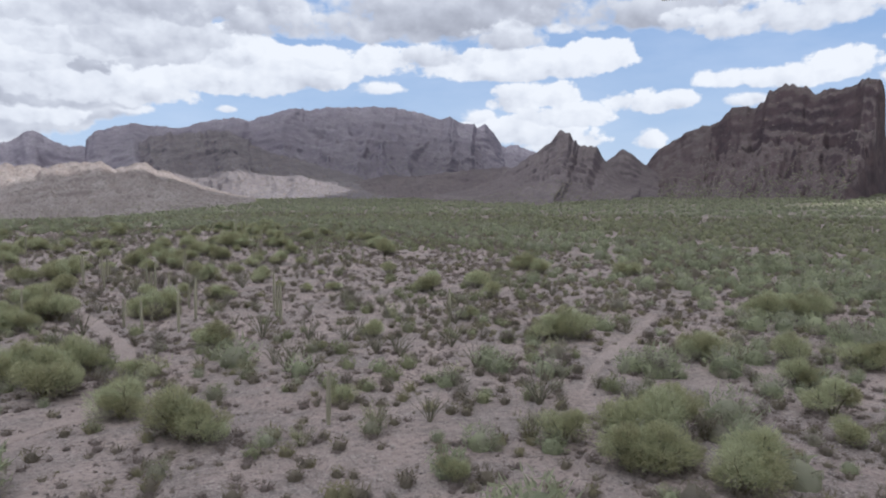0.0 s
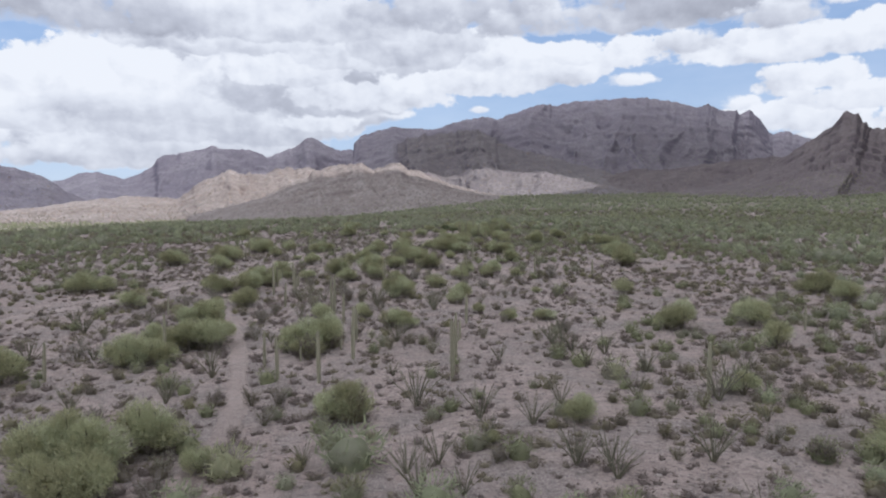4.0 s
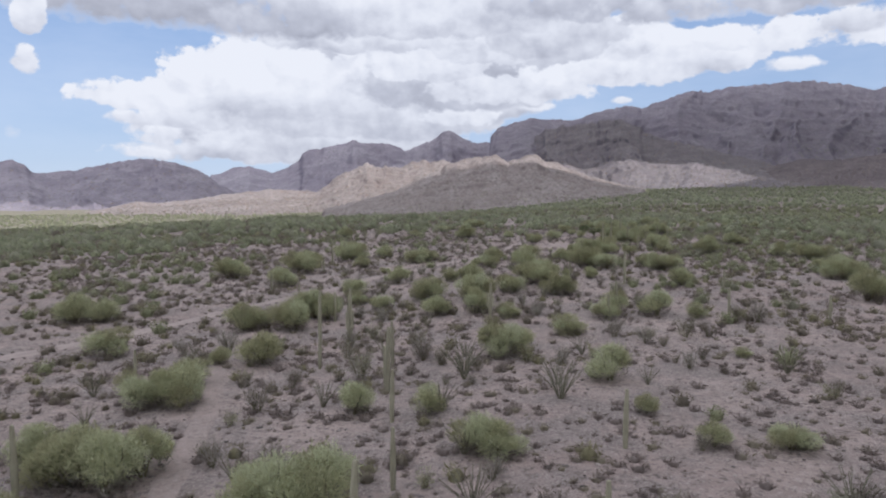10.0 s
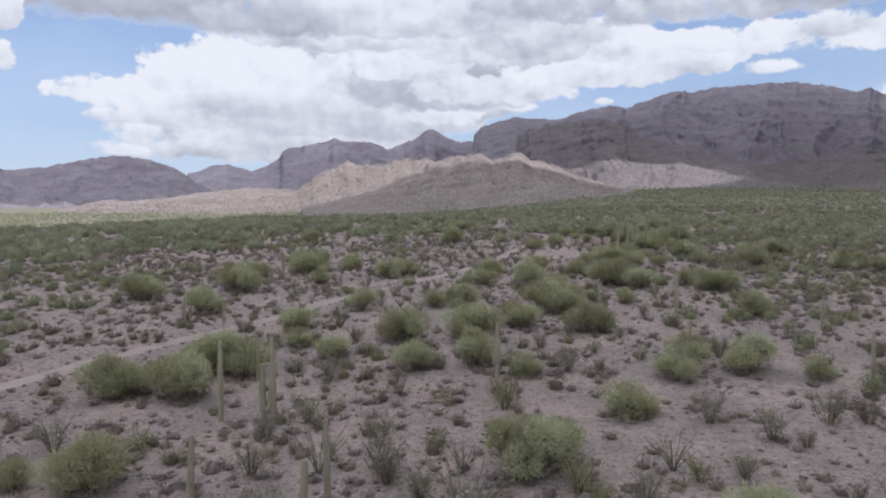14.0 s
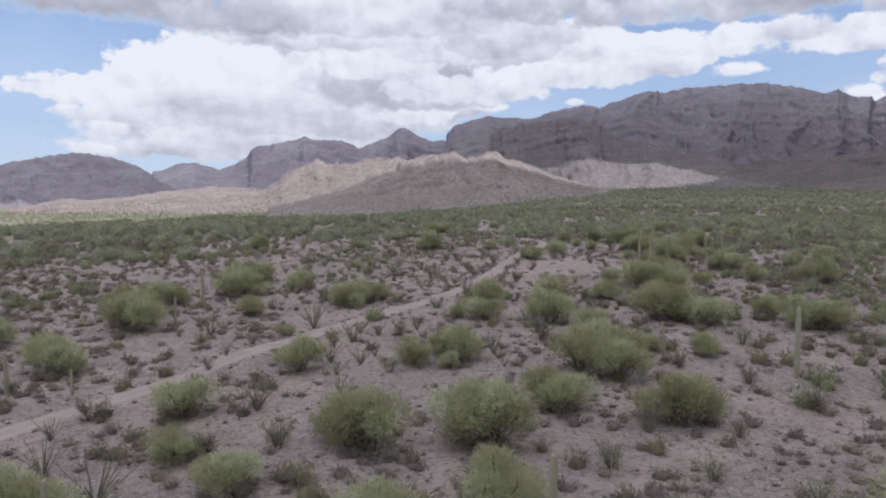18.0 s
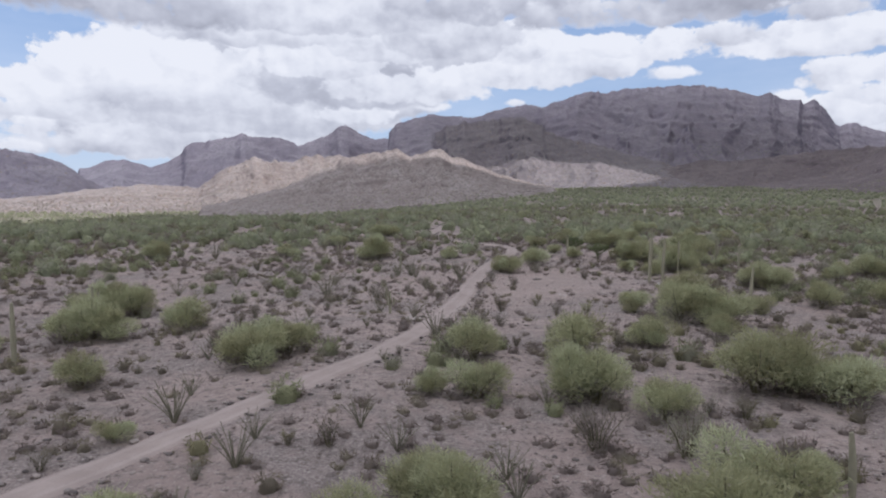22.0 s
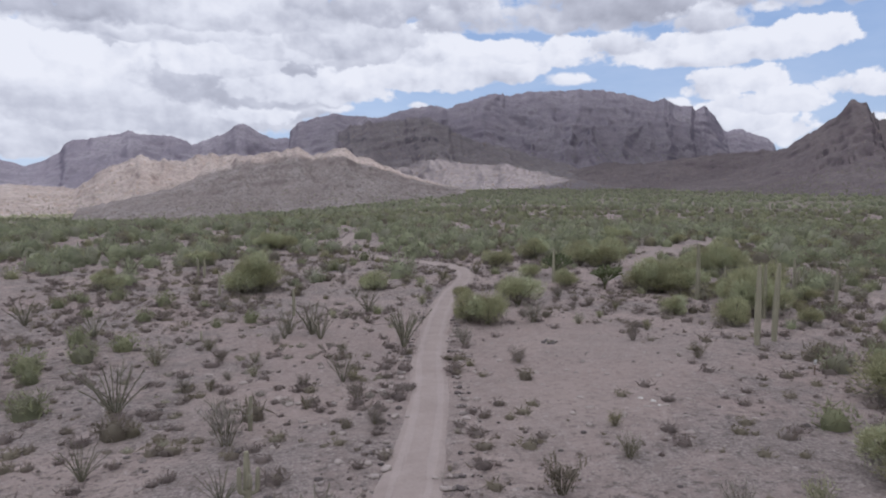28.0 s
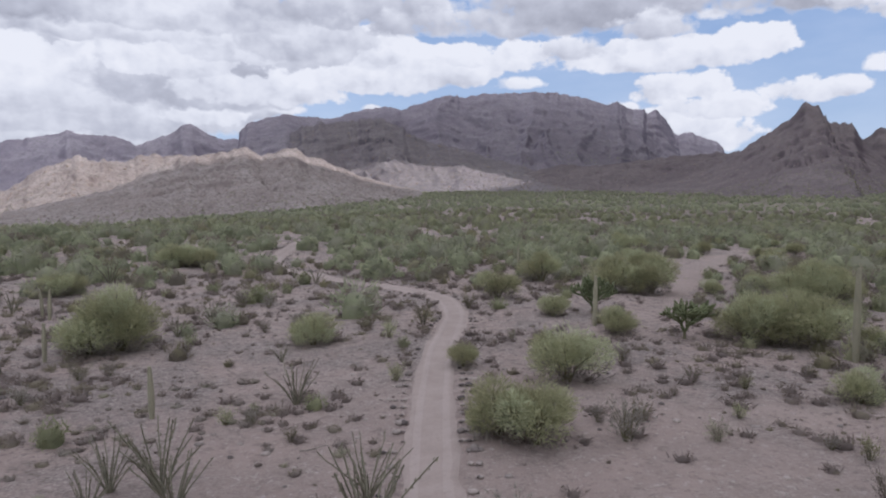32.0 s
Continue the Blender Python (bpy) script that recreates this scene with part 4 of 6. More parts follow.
def palo_verde(seed):
    """About 4 m wide: forked trunk and a billowing crown in several clumps. Returns the thing at the origin."""
    rng = np.random.default_rng(seed)
    root = new("palo_verde")
    clumps = []
    n = 5 + seed % 3
    for i in range(n):
        a = 2 * math.pi * (i + rng.random() * 0.7) / n
        d = 0.95 * (0.5 + 0.6 * rng.random()) if i else 0.15
        rad = 0.62 + 0.50 * rng.random()
        clumps.append(((d * math.cos(a), d * math.sin(a), 0.70 + 0.75 * rng.random() + (0.45 if i == 0 else 0)), (rad, rad * (0.75 + 0.3 * rng.random()), rad * (0.62 + 0.25 * rng.random()))))
    for c, r in clumps:
        tip = Vector(c) + Vector((0, 0, r[2] * 0.5))
        mid = Vector((c[0] * 0.35, c[1] * 0.35, c[2] * 0.5))
        v, f = tubes([[((c[0] * 0.04, c[1] * 0.04, -0.15), 0.075), (mid, 0.05), (Vector(c), 0.03), (tip, 0.008)]], 6)
        part("limb", mesh_from("palo_verde_limb", v, f, BARK), root, "grey-green limb")
    for c, r in clumps:
        pts = lobe_points(680, c, r, rng, 0.5)
        pts = np.concatenate([pts, lobe_points(230, c, (r[0] * 1.15, r[1] * 1.15, r[2] * 1.12), rng, 0.75)])
        v, f = tufts(pts, 0.13, rng, 0.14, 1, (c[0] * 0.85, c[1] * 0.85, c[2] - 0.25 * r[2]))
        part("foliage_clump", mesh_from("palo_verde_clump", v, f, PALO, False), root)
    CROWN[seed] = sum(max(c[k] + 0.8 * r[k] for c, r in clumps) - min(c[k] - 0.8 * r[k] for c, r in clumps) for k in (0, 1)) / 2
    low = np.concatenate([lobe_points(70, (c[0] * 1.05, c[1] * 1.05, c[2] * 0.42), (r[0] * 0.95, r[1] * 0.95, c[2] * 0.48), rng, 0.3) for c, r in clumps])
    v, f = tufts(low, 0.17, rng, 0.16, 1, (0, 0, 0.3))
    part("foliage_skirt", mesh_from("palo_verde_skirt", v, f, TWIG, False), root, "grey-brown twigs under the crown")
    return root


def creosote(seed):
    """About 1.5 m wide: many thin stems fanning up from the root with sparse dark leaves."""
    rng = np.random.default_rng(100 + seed)
    root = new("creosote_bush")
    stems, tips = [], []
    for i in range(16):
        a, lean = rng.random() * 6.28, 0.25 + 0.55 * rng.random()
        h = 0.75 + 0.45 * rng.random()
        p0 = Vector((0.08 * math.cos(a), 0.08 * math.sin(a), -0.08))
        p1 = Vector((lean * 0.45 * math.cos(a), lean * 0.45 * math.sin(a), h * 0.5))
        p2 = Vector((lean * math.cos(a + 0.2), lean * math.sin(a + 0.2), h))
        stems.append([(p0, 0.018), (p1, 0.012), (p2, 0.004)])
        for k in range(16):
            u = 0.35 + 0.65 * rng.random()
            q = p1.lerp(p2, (u - 0.35) / 0.65) if u > 0.35 else p0.lerp(p1, u / 0.35)
            tips.append(np.array(q) + rng.normal(size=3) * 0.085)
    v, f = tubes(stems, 4)
    part("stem_spray", mesh_from("creosote_stems", v, f, BARK), root, "thin dark stems")
    tips = np.concatenate([np.array(tips), lobe_points(190, (0, 0, 0.40), (0.62, 0.60, 0.44), rng, 0.4)])
    v, f = tufts(tips, 0.10, rng, 0.2, 1, (0, 0, 0.1))
    part("foliage", mesh_from("creosote_foliage", v, f, TWIG if seed % 2 else CREOSOTE, False), root)
    return root


def ocotillo(seed):
    """About 3 m tall: long whip canes fanning out of one root."""
    rng = np.random.default_rng(300 + seed)
    root = new("ocotillo")
    n = 14 + seed % 5
    for i in range(n):
        a = 2 * math.pi * i / n + rng.normal() * 0.3
        lean = 0.18 + 0.56 * rng.random()
        L = 2.0 + 1.1 * rng.random()
        path, p = [], Vector((0.09 * math.cos(a), 0.09 * math.sin(a), -0.1))
        for k in range(7):
            u = k / 6
            path.append((p.copy(), 0.036 * (1 - 0.5 * u)))
            t = lean * (0.70 + 0.55 * math.sin(u * 2.2))
            p += Vector((math.sin(t) * math.cos(a + 0.15 * rng.normal()), math.sin(t) * math.sin(a + 0.15 * rng.normal()), math.cos(t))) * L / 6
        v, f = tubes([path], 5)
        pts = []
        for k in range(26):
            j = 1 + int(rng.integers(0, 5))
            q = path[j][0].lerp(path[j + 1][0], rng.random())
            pts.append(np.array(q) + rng.normal(size=3) * 0.035)
        tv, tf = tufts(np.array(pts), 0.06, rng, 0.4, 1)
        part("cane", mesh_from("ocotillo_cane", np.concatenate([v, tv]), np.concatenate([triangles(f), tf + len(v)]), CANE), root)
    v, f = tubes([[(Vector((0, 0, -0.15)), 0.16), (Vector((0, 0, 0.05)), 0.13), (Vector((0, 0, 0.2)), 0.05)]], 8)
    part("root_crown", mesh_from("ocotillo_root", v, f, BARK), root)
    return root


def ribbed(path, ribs=14, depth=0.13):
    """A ribbed cactus column along a path of (point, radius), closed at its tip."""
    V, F, m = [], [], ribs * 2
    for i, (p, r) in enumerate(path):
        a, b = path[max(0, i - 1)][0], path[min(len(path) - 1, i + 1)][0]
        d = (Vector(b) - Vector(a)).normalized()
        s = (Vector((1, 0, 0)) if abs(d.x) < 0.8 else Vector((0, 1, 0)))
        s = (s - d * s.dot(d)).normalized()
        u = d.cross(s)
        for k in range(m):
            w = 2 * math.pi * k / m
            V.append(Vector(p) + (s * math.cos(w) + u * math.sin(w)) * r * (1 - depth * (k % 2) * 1.6))
    for i in range(len(path) - 1):
        for k in range(m):
            k2 = (k + 1) % m
            F.append((i * m + k, i * m + k2, (i + 1) * m + k2, (i + 1) * m + k))
    return np.array([tuple(v) for v in V]), np.array(F)


def column(height, radius, foot=None, bend=None):
    foot = foot or Vector((0, 0, -0.2))
    path, n = [], 9
    for i in range(n + 1):
        u = i / n
        r = radius * (0.80 + 0.30 * math.sin(math.pi * min(1, u * 1.15)) ** 1)
        path.append((foot + Vector((0, 0, height * u)) + (bend * u * u if bend else Vector()), r * (1 if u < 0.9 else 0.82)))
    top = path[-1][0]
    for k in (0.55, 0.85, 1.0):
        path.append((top + Vector((0, 0, radius * 0.8 * k)), radius * 0.8 * math.sqrt(max(0.004, 1 - k * k))))
    return path


def saguaro(seed, arms):
    """Ribbed column 4 m tall, with arms that leave sideways and turn up."""
    rng = np.random.default_rng(400 + seed)
    root = new("saguaro")
    v, f = ribbed(column(4.0, 0.195, bend=Vector((rng.normal() * 0.08, rng.normal() * 0.08, 0))))
    part("stem", mesh_from("saguaro_stem", v, f, CACTUS), root)
    for i in range(arms):
        a = rng.random() * 6.28
        z = 1.3 + 0.9 * rng.random()
        d = Vector((math.cos(a), math.sin(a), 0))
        L = 0.5 + 1.0 * rng.random()
        path = [(d * 0.05 + Vector((0, 0, z)), 0.10), (d * 0.30 + Vector((0, 0, z + 0.02)), 0.125), (d * 0.44 + Vector((0, 0, z + 0.12)), 0.13),
                (d * 0.50 + Vector((0, 0, z + 0.3)), 0.135), (d * 0.52 + Vector((0, 0, z + 0.3 + L * 0.6)), 0.135), (d * 0.53 + Vector((0, 0, z + 0.3 + L)), 0.11),
                (d * 0.53 + Vector((0, 0, z + 0.38 + L)), 0.06), (d * 0.53 + Vector((0, 0, z + 0.40 + L)), 0.01)]
        v, f = ribbed(path, 10)
        part("arm", mesh_from("saguaro_arm", v, f, CACTUS), root, "upturned side arm")
    return root


def cholla(seed):
    """About 2 m: a dark trunk and jointed, spiny branches."""
    rng = np.random.default_rng(500 + seed)
    root = new("cholla_cactus")
    joints = []

    def grow(p, d, depth):
        L = 0.34 * (0.7 + 0.5 * rng.random())
        q = p + d * L
        joints.append([(p, 0.03), (p.lerp(q, 0.3), 0.062), (p.lerp(q, 0.75), 0.062), (q, 0.025)])
        if depth < 5:
            for _ in range(2 if depth < 4 else 1):
                w = (d + Vector((rng.normal(), rng.normal(), 0.25 * rng.normal() + 0.25)) * 0.65).normalized()
                grow(q, w, depth + 1)
    for i in range(4):
        a = i * 1.6
        grow(Vector((0, 0, 0.35)), Vector((math.cos(a) * 0.6, math.sin(a) * 0.6, 0.9)).normalized(), 0)
    v, f = tubes([[(Vector((0, 0, -0.15)), 0.10), (Vector((0, 0, 0.2)), 0.085), (Vector((0, 0, 0.45)), 0.06)]], 8)
    part("trunk", mesh_from("cholla_trunk", v, f, BARK), root, "dark scaly trunk")
    v, f = tubes(joints, 6)
    tv, tf = tufts(np.array([tuple(j[k][0]) for j in joints for k in (1, 2, 3)]), 0.09, rng, 0.25, 2)
    part("branch_work", mesh_from("cholla_branches", np.concatenate([v, tv]), np.concatenate([triangles(f), tf + len(v)]), CHOLLA), root)
    return root


def stone_mesh(seed, mat, fineness=2):
    bm = bmesh.new()
    bmesh.ops.create_icosphere(bm, subdivisions=fineness, radius=0.5)
    for v in bm.verts:
        k = 0.65 + 0.7 * float(fbm(v.co.x * 2.3 + seed * 5.1, v.co.y * 2.3 + v.co.z * 1.9, 3, seed))
        v.co = Vector((v.co.x * k * 1.25, v.co.y * k, v.co.z * k * 0.62))
    me = bpy.data.meshes.new("stone")
    bm.to_mesh(me)
    bm.free()
    me.materials.append(mat)
    return me


def drop(proto, x, y, scale, turn, sink=0.0, tall=1.0):
    z = float(ground(x, y))
    ob = copy_thing(proto, pose(x, y, z - sink, 0, 0, turn))
    ob.scale = (scale, scale, scale * tall)
    return ob


def retire(protos):
    """Takes the pattern plants out of the scene again."""
    for p in protos:
        for o in (*p.children_recursive, p):
            bpy.data.objects.remove(o)


# ---- plants that stand out: x, y and size in metres ----
PALO_VERDES = (
    ((44.2, 41.6, 6), (61.1, 46, 3.3), (39.6, 48.9, 7.5), (22.2, 51.7, 2.3), (67.4, 52.5, 4.9), (44.6, 54.4, 8.5), (35.5, 55.9, 4), (73.3, 61.9, 4.2), (90.8, 64.9, 6.2), (2.5, 70.2, 6.3), (83.2, 71.8, 4.2), (19, 75.7, 3), (71.5, 77.3, 5.6), (-3.7, 81.6, 5.2), (-11.8, 92.8, 6.4), (60, 94.2, 8.5), (114.6, 96.9, 8.5), (107.9, 99.1, 8.5), (-3.5, 99.4, 2.8), (-15.4, 100.4, 7.8), (22.7, 102.3, 1.6), (-9.5, 104.8, 5.5), (32.3, 107.2, 3.1), (7.7, 112.1, 5.8), (52.4, 114.2, 3.4), (-39.6, 132.1, 5.1), (67.6, 135.9, 4.8), (-24.2, 140.7, 8), (-0.4, 141, 4.4), (-0.5, 144.8, 8.5)),
    ((1, 148.8, 4.1), (-19.7, 149.5, 8.5), (57.9, 149.8, 6), (71.8, 151.7, 5.2), (-18.7, 152.2, 8.5), (-27, 153, 4), (74.5, 157, 4.9), (13.1, 157.1, 5.5), (38.5, 161.2, 3.3), (32.3, 161.4, 2.4), (126.8, 166.4, 7.5), (-2, 167.9, 3.3), (-24.5, 168, 7.5), (5.8, 168.1, 3.3), (27.6, 169.4, 2), (102, 173.3, 6.2), (-25.7, 176.4, 4.6), (25, 180.7, 4.5), (-26.2, 186.4, 2.5), (-20.2, 186.7, 5.4), (104.7, 187.6, 7.5), (60.9, 187.8, 3.7), (-44.5, 189.1, 5.3), (12.3, 192, 5.9), (42.9, 193.7, 2), (20.7, 205.3, 4.4), (-32.3, 208.7, 5.8), (-24.4, 209, 6.7), (-65.8, 209.6, 6.5), (-59.7, 210.2, 4.9)),
    ((-23.3, 216, 7.7), (27, 216.2, 4), (10.9, 217.6, 3.4), (41.8, 217.8, 2.8), (-1.8, 218.9, 4.3), (35.8, 219.9, 4.8), (29.1, 220.8, 4.3), (5, 221.2, 4.9), (-13, 224.1, 3.6), (-18.9, 228.8, 3.3), (3.5, 231.4, 6.8), (-5.7, 231.5, 6.9), (76, 235.9, 6.7), (-22, 236.8, 4.4), (19.8, 237.3, 5.7), (9.9, 240.2, 5.5), (16.3, 247.6, 4.9), (-15.4, 249.6, 3.9), (44.9, 249.6, 4.2), (12.8, 249.8, 5.1), (-42.8, 250.1, 6.1), (-0.2, 250.8, 2), (-4.1, 251.9, 3.4), (0.8, 253.6, 3.9), (-16.6, 253.9, 2.2), (16.7, 254.8, 5.4), (-1.1, 255.8, 3.4), (26.6, 256.2, 2.8), (21.4, 258.2, 2), (-59.9, 259.2, 7.2)),
    ((-22.5, 265.8, 2.1), (82.4, 266, 7.5), (15.9, 268.1, 3.7), (-45.4, 270.4, 7.2), (44.5, 271.2, 7.5), (30.4, 271.8, 6.9), (10.8, 272, 5.5), (2.6, 272.7, 3.8), (-1, 273.8, 2.2), (26.2, 275.6, 6.8), (40.6, 277.7, 3.3), (85.6, 278, 7.5), (-31.9, 279.2, 3.4), (-50.7, 279.9, 6.9), (12.3, 283.6, 5.4), (-17.9, 283.6, 4.8), (2.8, 284.2, 4), (-18.7, 286.9, 6), (-15.8, 288.7, 4.1), (20.6, 289, 4), (-50.2, 289.4, 6.2), (29.5, 292.8, 2.6), (-40.4, 297.6, 7.5), (30.3, 300.6, 8.5), (-31.5, 302.9, 4.5), (89.7, 305.9, 7.5), (40.5, 308.7, 3), (24.5, 308.9, 3.5), (50.9, 313.4, 4.2), (-45.1, 314.2, 7.5)),
    ((63.5, 314.6, 6.8), (86.9, 317.9, 7.5), (34.8, 320.4, 5.3), (52.2, 332, 6.7), (80.2, 351.4, 6.8), (11.6, 355.1, 5.6), (44.7, 355.5, 6.3), (48.1, 361.7, 7.2), (18.4, 365.6, 4.8), (48.5, 370.2, 2.4), (44.3, 371.7, 5.4), (12.2, 371.9, 2.4), (40.4, 374.8, 6.5), (-66.2, 378.1, 6.1), (29.2, 380.3, 3.2), (0.6, 382.4, 3.8), (-17.3, 383.1, 7.1), (-39.3, 389.1, 4.1), (26.3, 389.5, 3), (59.8, 391.4, 8.5), (23.3, 401.5, 4.1), (41.8, 402.4, 7.9), (33.8, 414.9, 4.9), (-31.6, 417.8, 4.8), (-20.6, 447.3, 8.5), (66, 453.7, 7.5)),
)
CREOSOTES = (
    ((49, 51.9, 3.3), (60.1, 55, 2.4), (33, 57.8, 3.8), (48.8, 63.4, 2.8), (12.2, 64.3, 2.8), (69.1, 65.2, 2.6), (20.1, 65.9, 3.5), (41.6, 66, 1.7), (49.4, 70.4, 2.5), (59.3, 70.6, 3.9), (44.1, 70.9, 2.8), (32.9, 73.3, 2.1), (16.1, 75.6, 1.7), (50.9, 80.3, 2.8), (6.2, 80.7, 1.4), (21.3, 82.6, 2.5), (78.9, 82.9, 2.4), (72.2, 88.5, 2.9), (10.6, 92.1, 3.4), (-5.1, 92.6, 3.8), (72.4, 94.9, 3.5), (50.5, 95.2, 3.3), (38.2, 96.7, 1.8), (22.6, 97.6, 1.7), (-6.7, 99.4, 2.7), (48.2, 99.6, 2.4), (19.4, 99.8, 1.9), (24.4, 100.4, 1.5), (38.9, 101.7, 1.9), (-2.3, 103, 2.1)),
    ((11.3, 104.3, 1.8), (-2.3, 106.5, 2.2), (8.9, 109.8, 4), (55.9, 110.3, 2.3), (46.2, 110.4, 2.6), (-0.2, 110.7, 2.9), (37.1, 112.8, 1.5), (-18.7, 113.9, 3), (56.7, 116.9, 2.5), (-0.1, 117.8, 3.2), (-3.2, 118, 2.9), (-7.6, 118.2, 2.6), (18, 138.2, 2.4), (-0.1, 139.3, 4.1), (11.7, 141.5, 2.3), (14, 143.2, 1.4), (16.7, 143.6, 1.9), (-35.4, 144.4, 3.5), (34.6, 145.1, 2.3), (18.7, 145.9, 2.9), (26.3, 146.8, 2.4), (40, 150.1, 3), (8.5, 151, 2.2), (13.6, 152.5, 2.7), (-5, 153.4, 2.9), (-10.7, 154, 3), (46.8, 154.1, 3.1), (31, 160.2, 2.1), (-13.7, 163.7, 2), (-12.7, 168, 3.6)),
    ((47.2, 175.6, 2.8), (-12, 176.3, 2.4), (-18.5, 177.7, 2.2), (-12.5, 178.2, 2.2), (6, 178.3, 1.3), (9.2, 178.6, 1.7), (-7.3, 179.6, 2.2), (58.5, 179.6, 2.9), (-4.8, 180.2, 4.2), (1, 181.8, 1.8), (-9.9, 183.5, 1.5), (12, 184.1, 1.2), (9.1, 184.5, 2.3), (38.7, 185.1, 1.3), (-30.5, 186.6, 2.1), (35, 186.9, 2.7), (4.1, 187.1, 3.4), (19.5, 187.6, 2.9), (15, 188.7, 3), (1.3, 189.2, 3.1), (33.7, 189.3, 1.4), (-33.5, 190.1, 2.8), (-9.4, 190.1, 3.2), (0.6, 190.8, 4.2), (23.7, 191, 2.5), (37.4, 191.8, 2.5), (27.1, 192, 2.5), (-28.5, 193.8, 4.2), (-21, 194.3, 2.6), (-7.6, 194.3, 1.7)),
    ((-0.8, 196.5, 3.5), (-11.2, 197.8, 3), (33.6, 198.4, 2.2), (31.5, 200.1, 3.4), (-8.8, 201.8, 3.2), (27.4, 203.7, 3.6), (37.6, 204.4, 3.6), (41, 204.8, 3.6), (9.2, 205.8, 3.8), (50.4, 214.3, 4), (47.6, 214.8, 3.4), (-10.7, 215, 3), (-11.6, 216.9, 2.5), (-15.2, 218, 2.5), (19.2, 218.9, 2), (15.7, 219.1, 2.8), (4.6, 220.7, 3.9), (16, 220.9, 3.1), (24.3, 223.6, 2.6), (-8.5, 225, 1.7), (19.3, 227.3, 2.4), (12.7, 228.4, 2.4), (-39.4, 229.7, 2.7), (-16.8, 230.3, 2.6), (-12, 231.7, 3.2), (23.3, 234.5, 2.1), (-30, 236.2, 3), (31.6, 240.2, 2.3), (-41.8, 242.6, 2.3), (28.2, 247.4, 2.5)),
    ((-6.2, 249.2, 2.4), (-15.8, 249.3, 2.4), (7, 251.3, 1.1), (22.8, 251.6, 2), (-26.3, 251.7, 1.8), (-14.5, 259.1, 1.3), (32.1, 261.2, 2.6), (-25.1, 261.5, 1.8), (15.2, 261.6, 3.5), (9.8, 262.4, 4), (-32.1, 262.5, 1.8), (-7.3, 263.4, 2.3), (-10.1, 263.9, 1.4), (-37, 267.2, 1.5), (21.6, 268.1, 2.2), (19.2, 268.8, 2), (22, 283.8, 1.6), (-4.5, 287.5, 1), (17.4, 288.7, 1.8), (27.4, 288.8, 1.8), (7.3, 289, 1.4), (-14, 289.2, 1.4), (11.6, 294.2, 1.6), (3.6, 296.5, 3.3), (-21, 298.1, 1.9), (6.5, 299.6, 2.2), (25.6, 302.3, 1.4), (14, 306.1, 2), (17.7, 306.1, 2), (-26, 306.2, 2.2)),
    ((3.2, 306.4, 1.2), (-25.1, 310.4, 2.1), (7.4, 310.4, 2.4), (27.9, 311, 2.7), (12.4, 314.3, 1.7), (-33.5, 319, 1.8), (13.4, 319.1, 1.4), (-9.9, 320, 3), (-25.8, 320.7, 1.8), (-1.2, 322.5, 1.6), (-5.7, 326.3, 1.1), (-2.2, 328, 2), (-24.3, 328.6, 2.7), (-6.3, 331.7, 1.4), (-13.2, 332.2, 1.2), (-15, 332.5, 1.4), (-2.6, 333.4, 1.5), (-29.7, 334.4, 2.8), (27.1, 335, 1.7), (-12.4, 335.3, 1.1), (-10.5, 335.8, 1.4), (11.6, 336.6, 2.1), (-11, 340.8, 1.5), (-14.1, 341.5, 1.7), (-19.7, 342, 2.6), (24.8, 343.7, 2), (-3.5, 343.8, 1.6), (8.3, 345, 2.7), (-16.2, 347.1, 1.7), (-10.1, 348.2, 1.5)),
    ((28.5, 348.8, 1.5), (27.7, 350.6, 1.3), (22.2, 352.6, 1.6), (17.3, 353.5, 3), (25.9, 356, 1.4), (17, 356.6, 1.4), (-0.9, 358.1, 1.2), (24.3, 360.9, 1), (29.9, 361.3, 1.6), (-3.3, 361.7, 1.3), (-4.9, 362.1, 1.4), (27.1, 363.4, 1.7), (-3.3, 364, 1), (-18.5, 368.4, 1.9), (6.5, 369.2, 1.7), (25.1, 370.5, 2.1), (-16.8, 374.6, 2), (-15, 375.3, 1.6), (18.7, 380.1, 1.1), (-10.3, 380.4, 2), (7.7, 383, 2.2), (-0.9, 385.7, 2.4), (11.8, 388.5, 2.7), (-4, 388.8, 1.7), (6.4, 389.4, 1.8), (-1, 392.2, 1.8), (18.5, 396.7, 2.4), (-4.4, 403.5, 2.5), (7.7, 403.7, 2.2), (-7.4, 403.9, 2.8)),
)
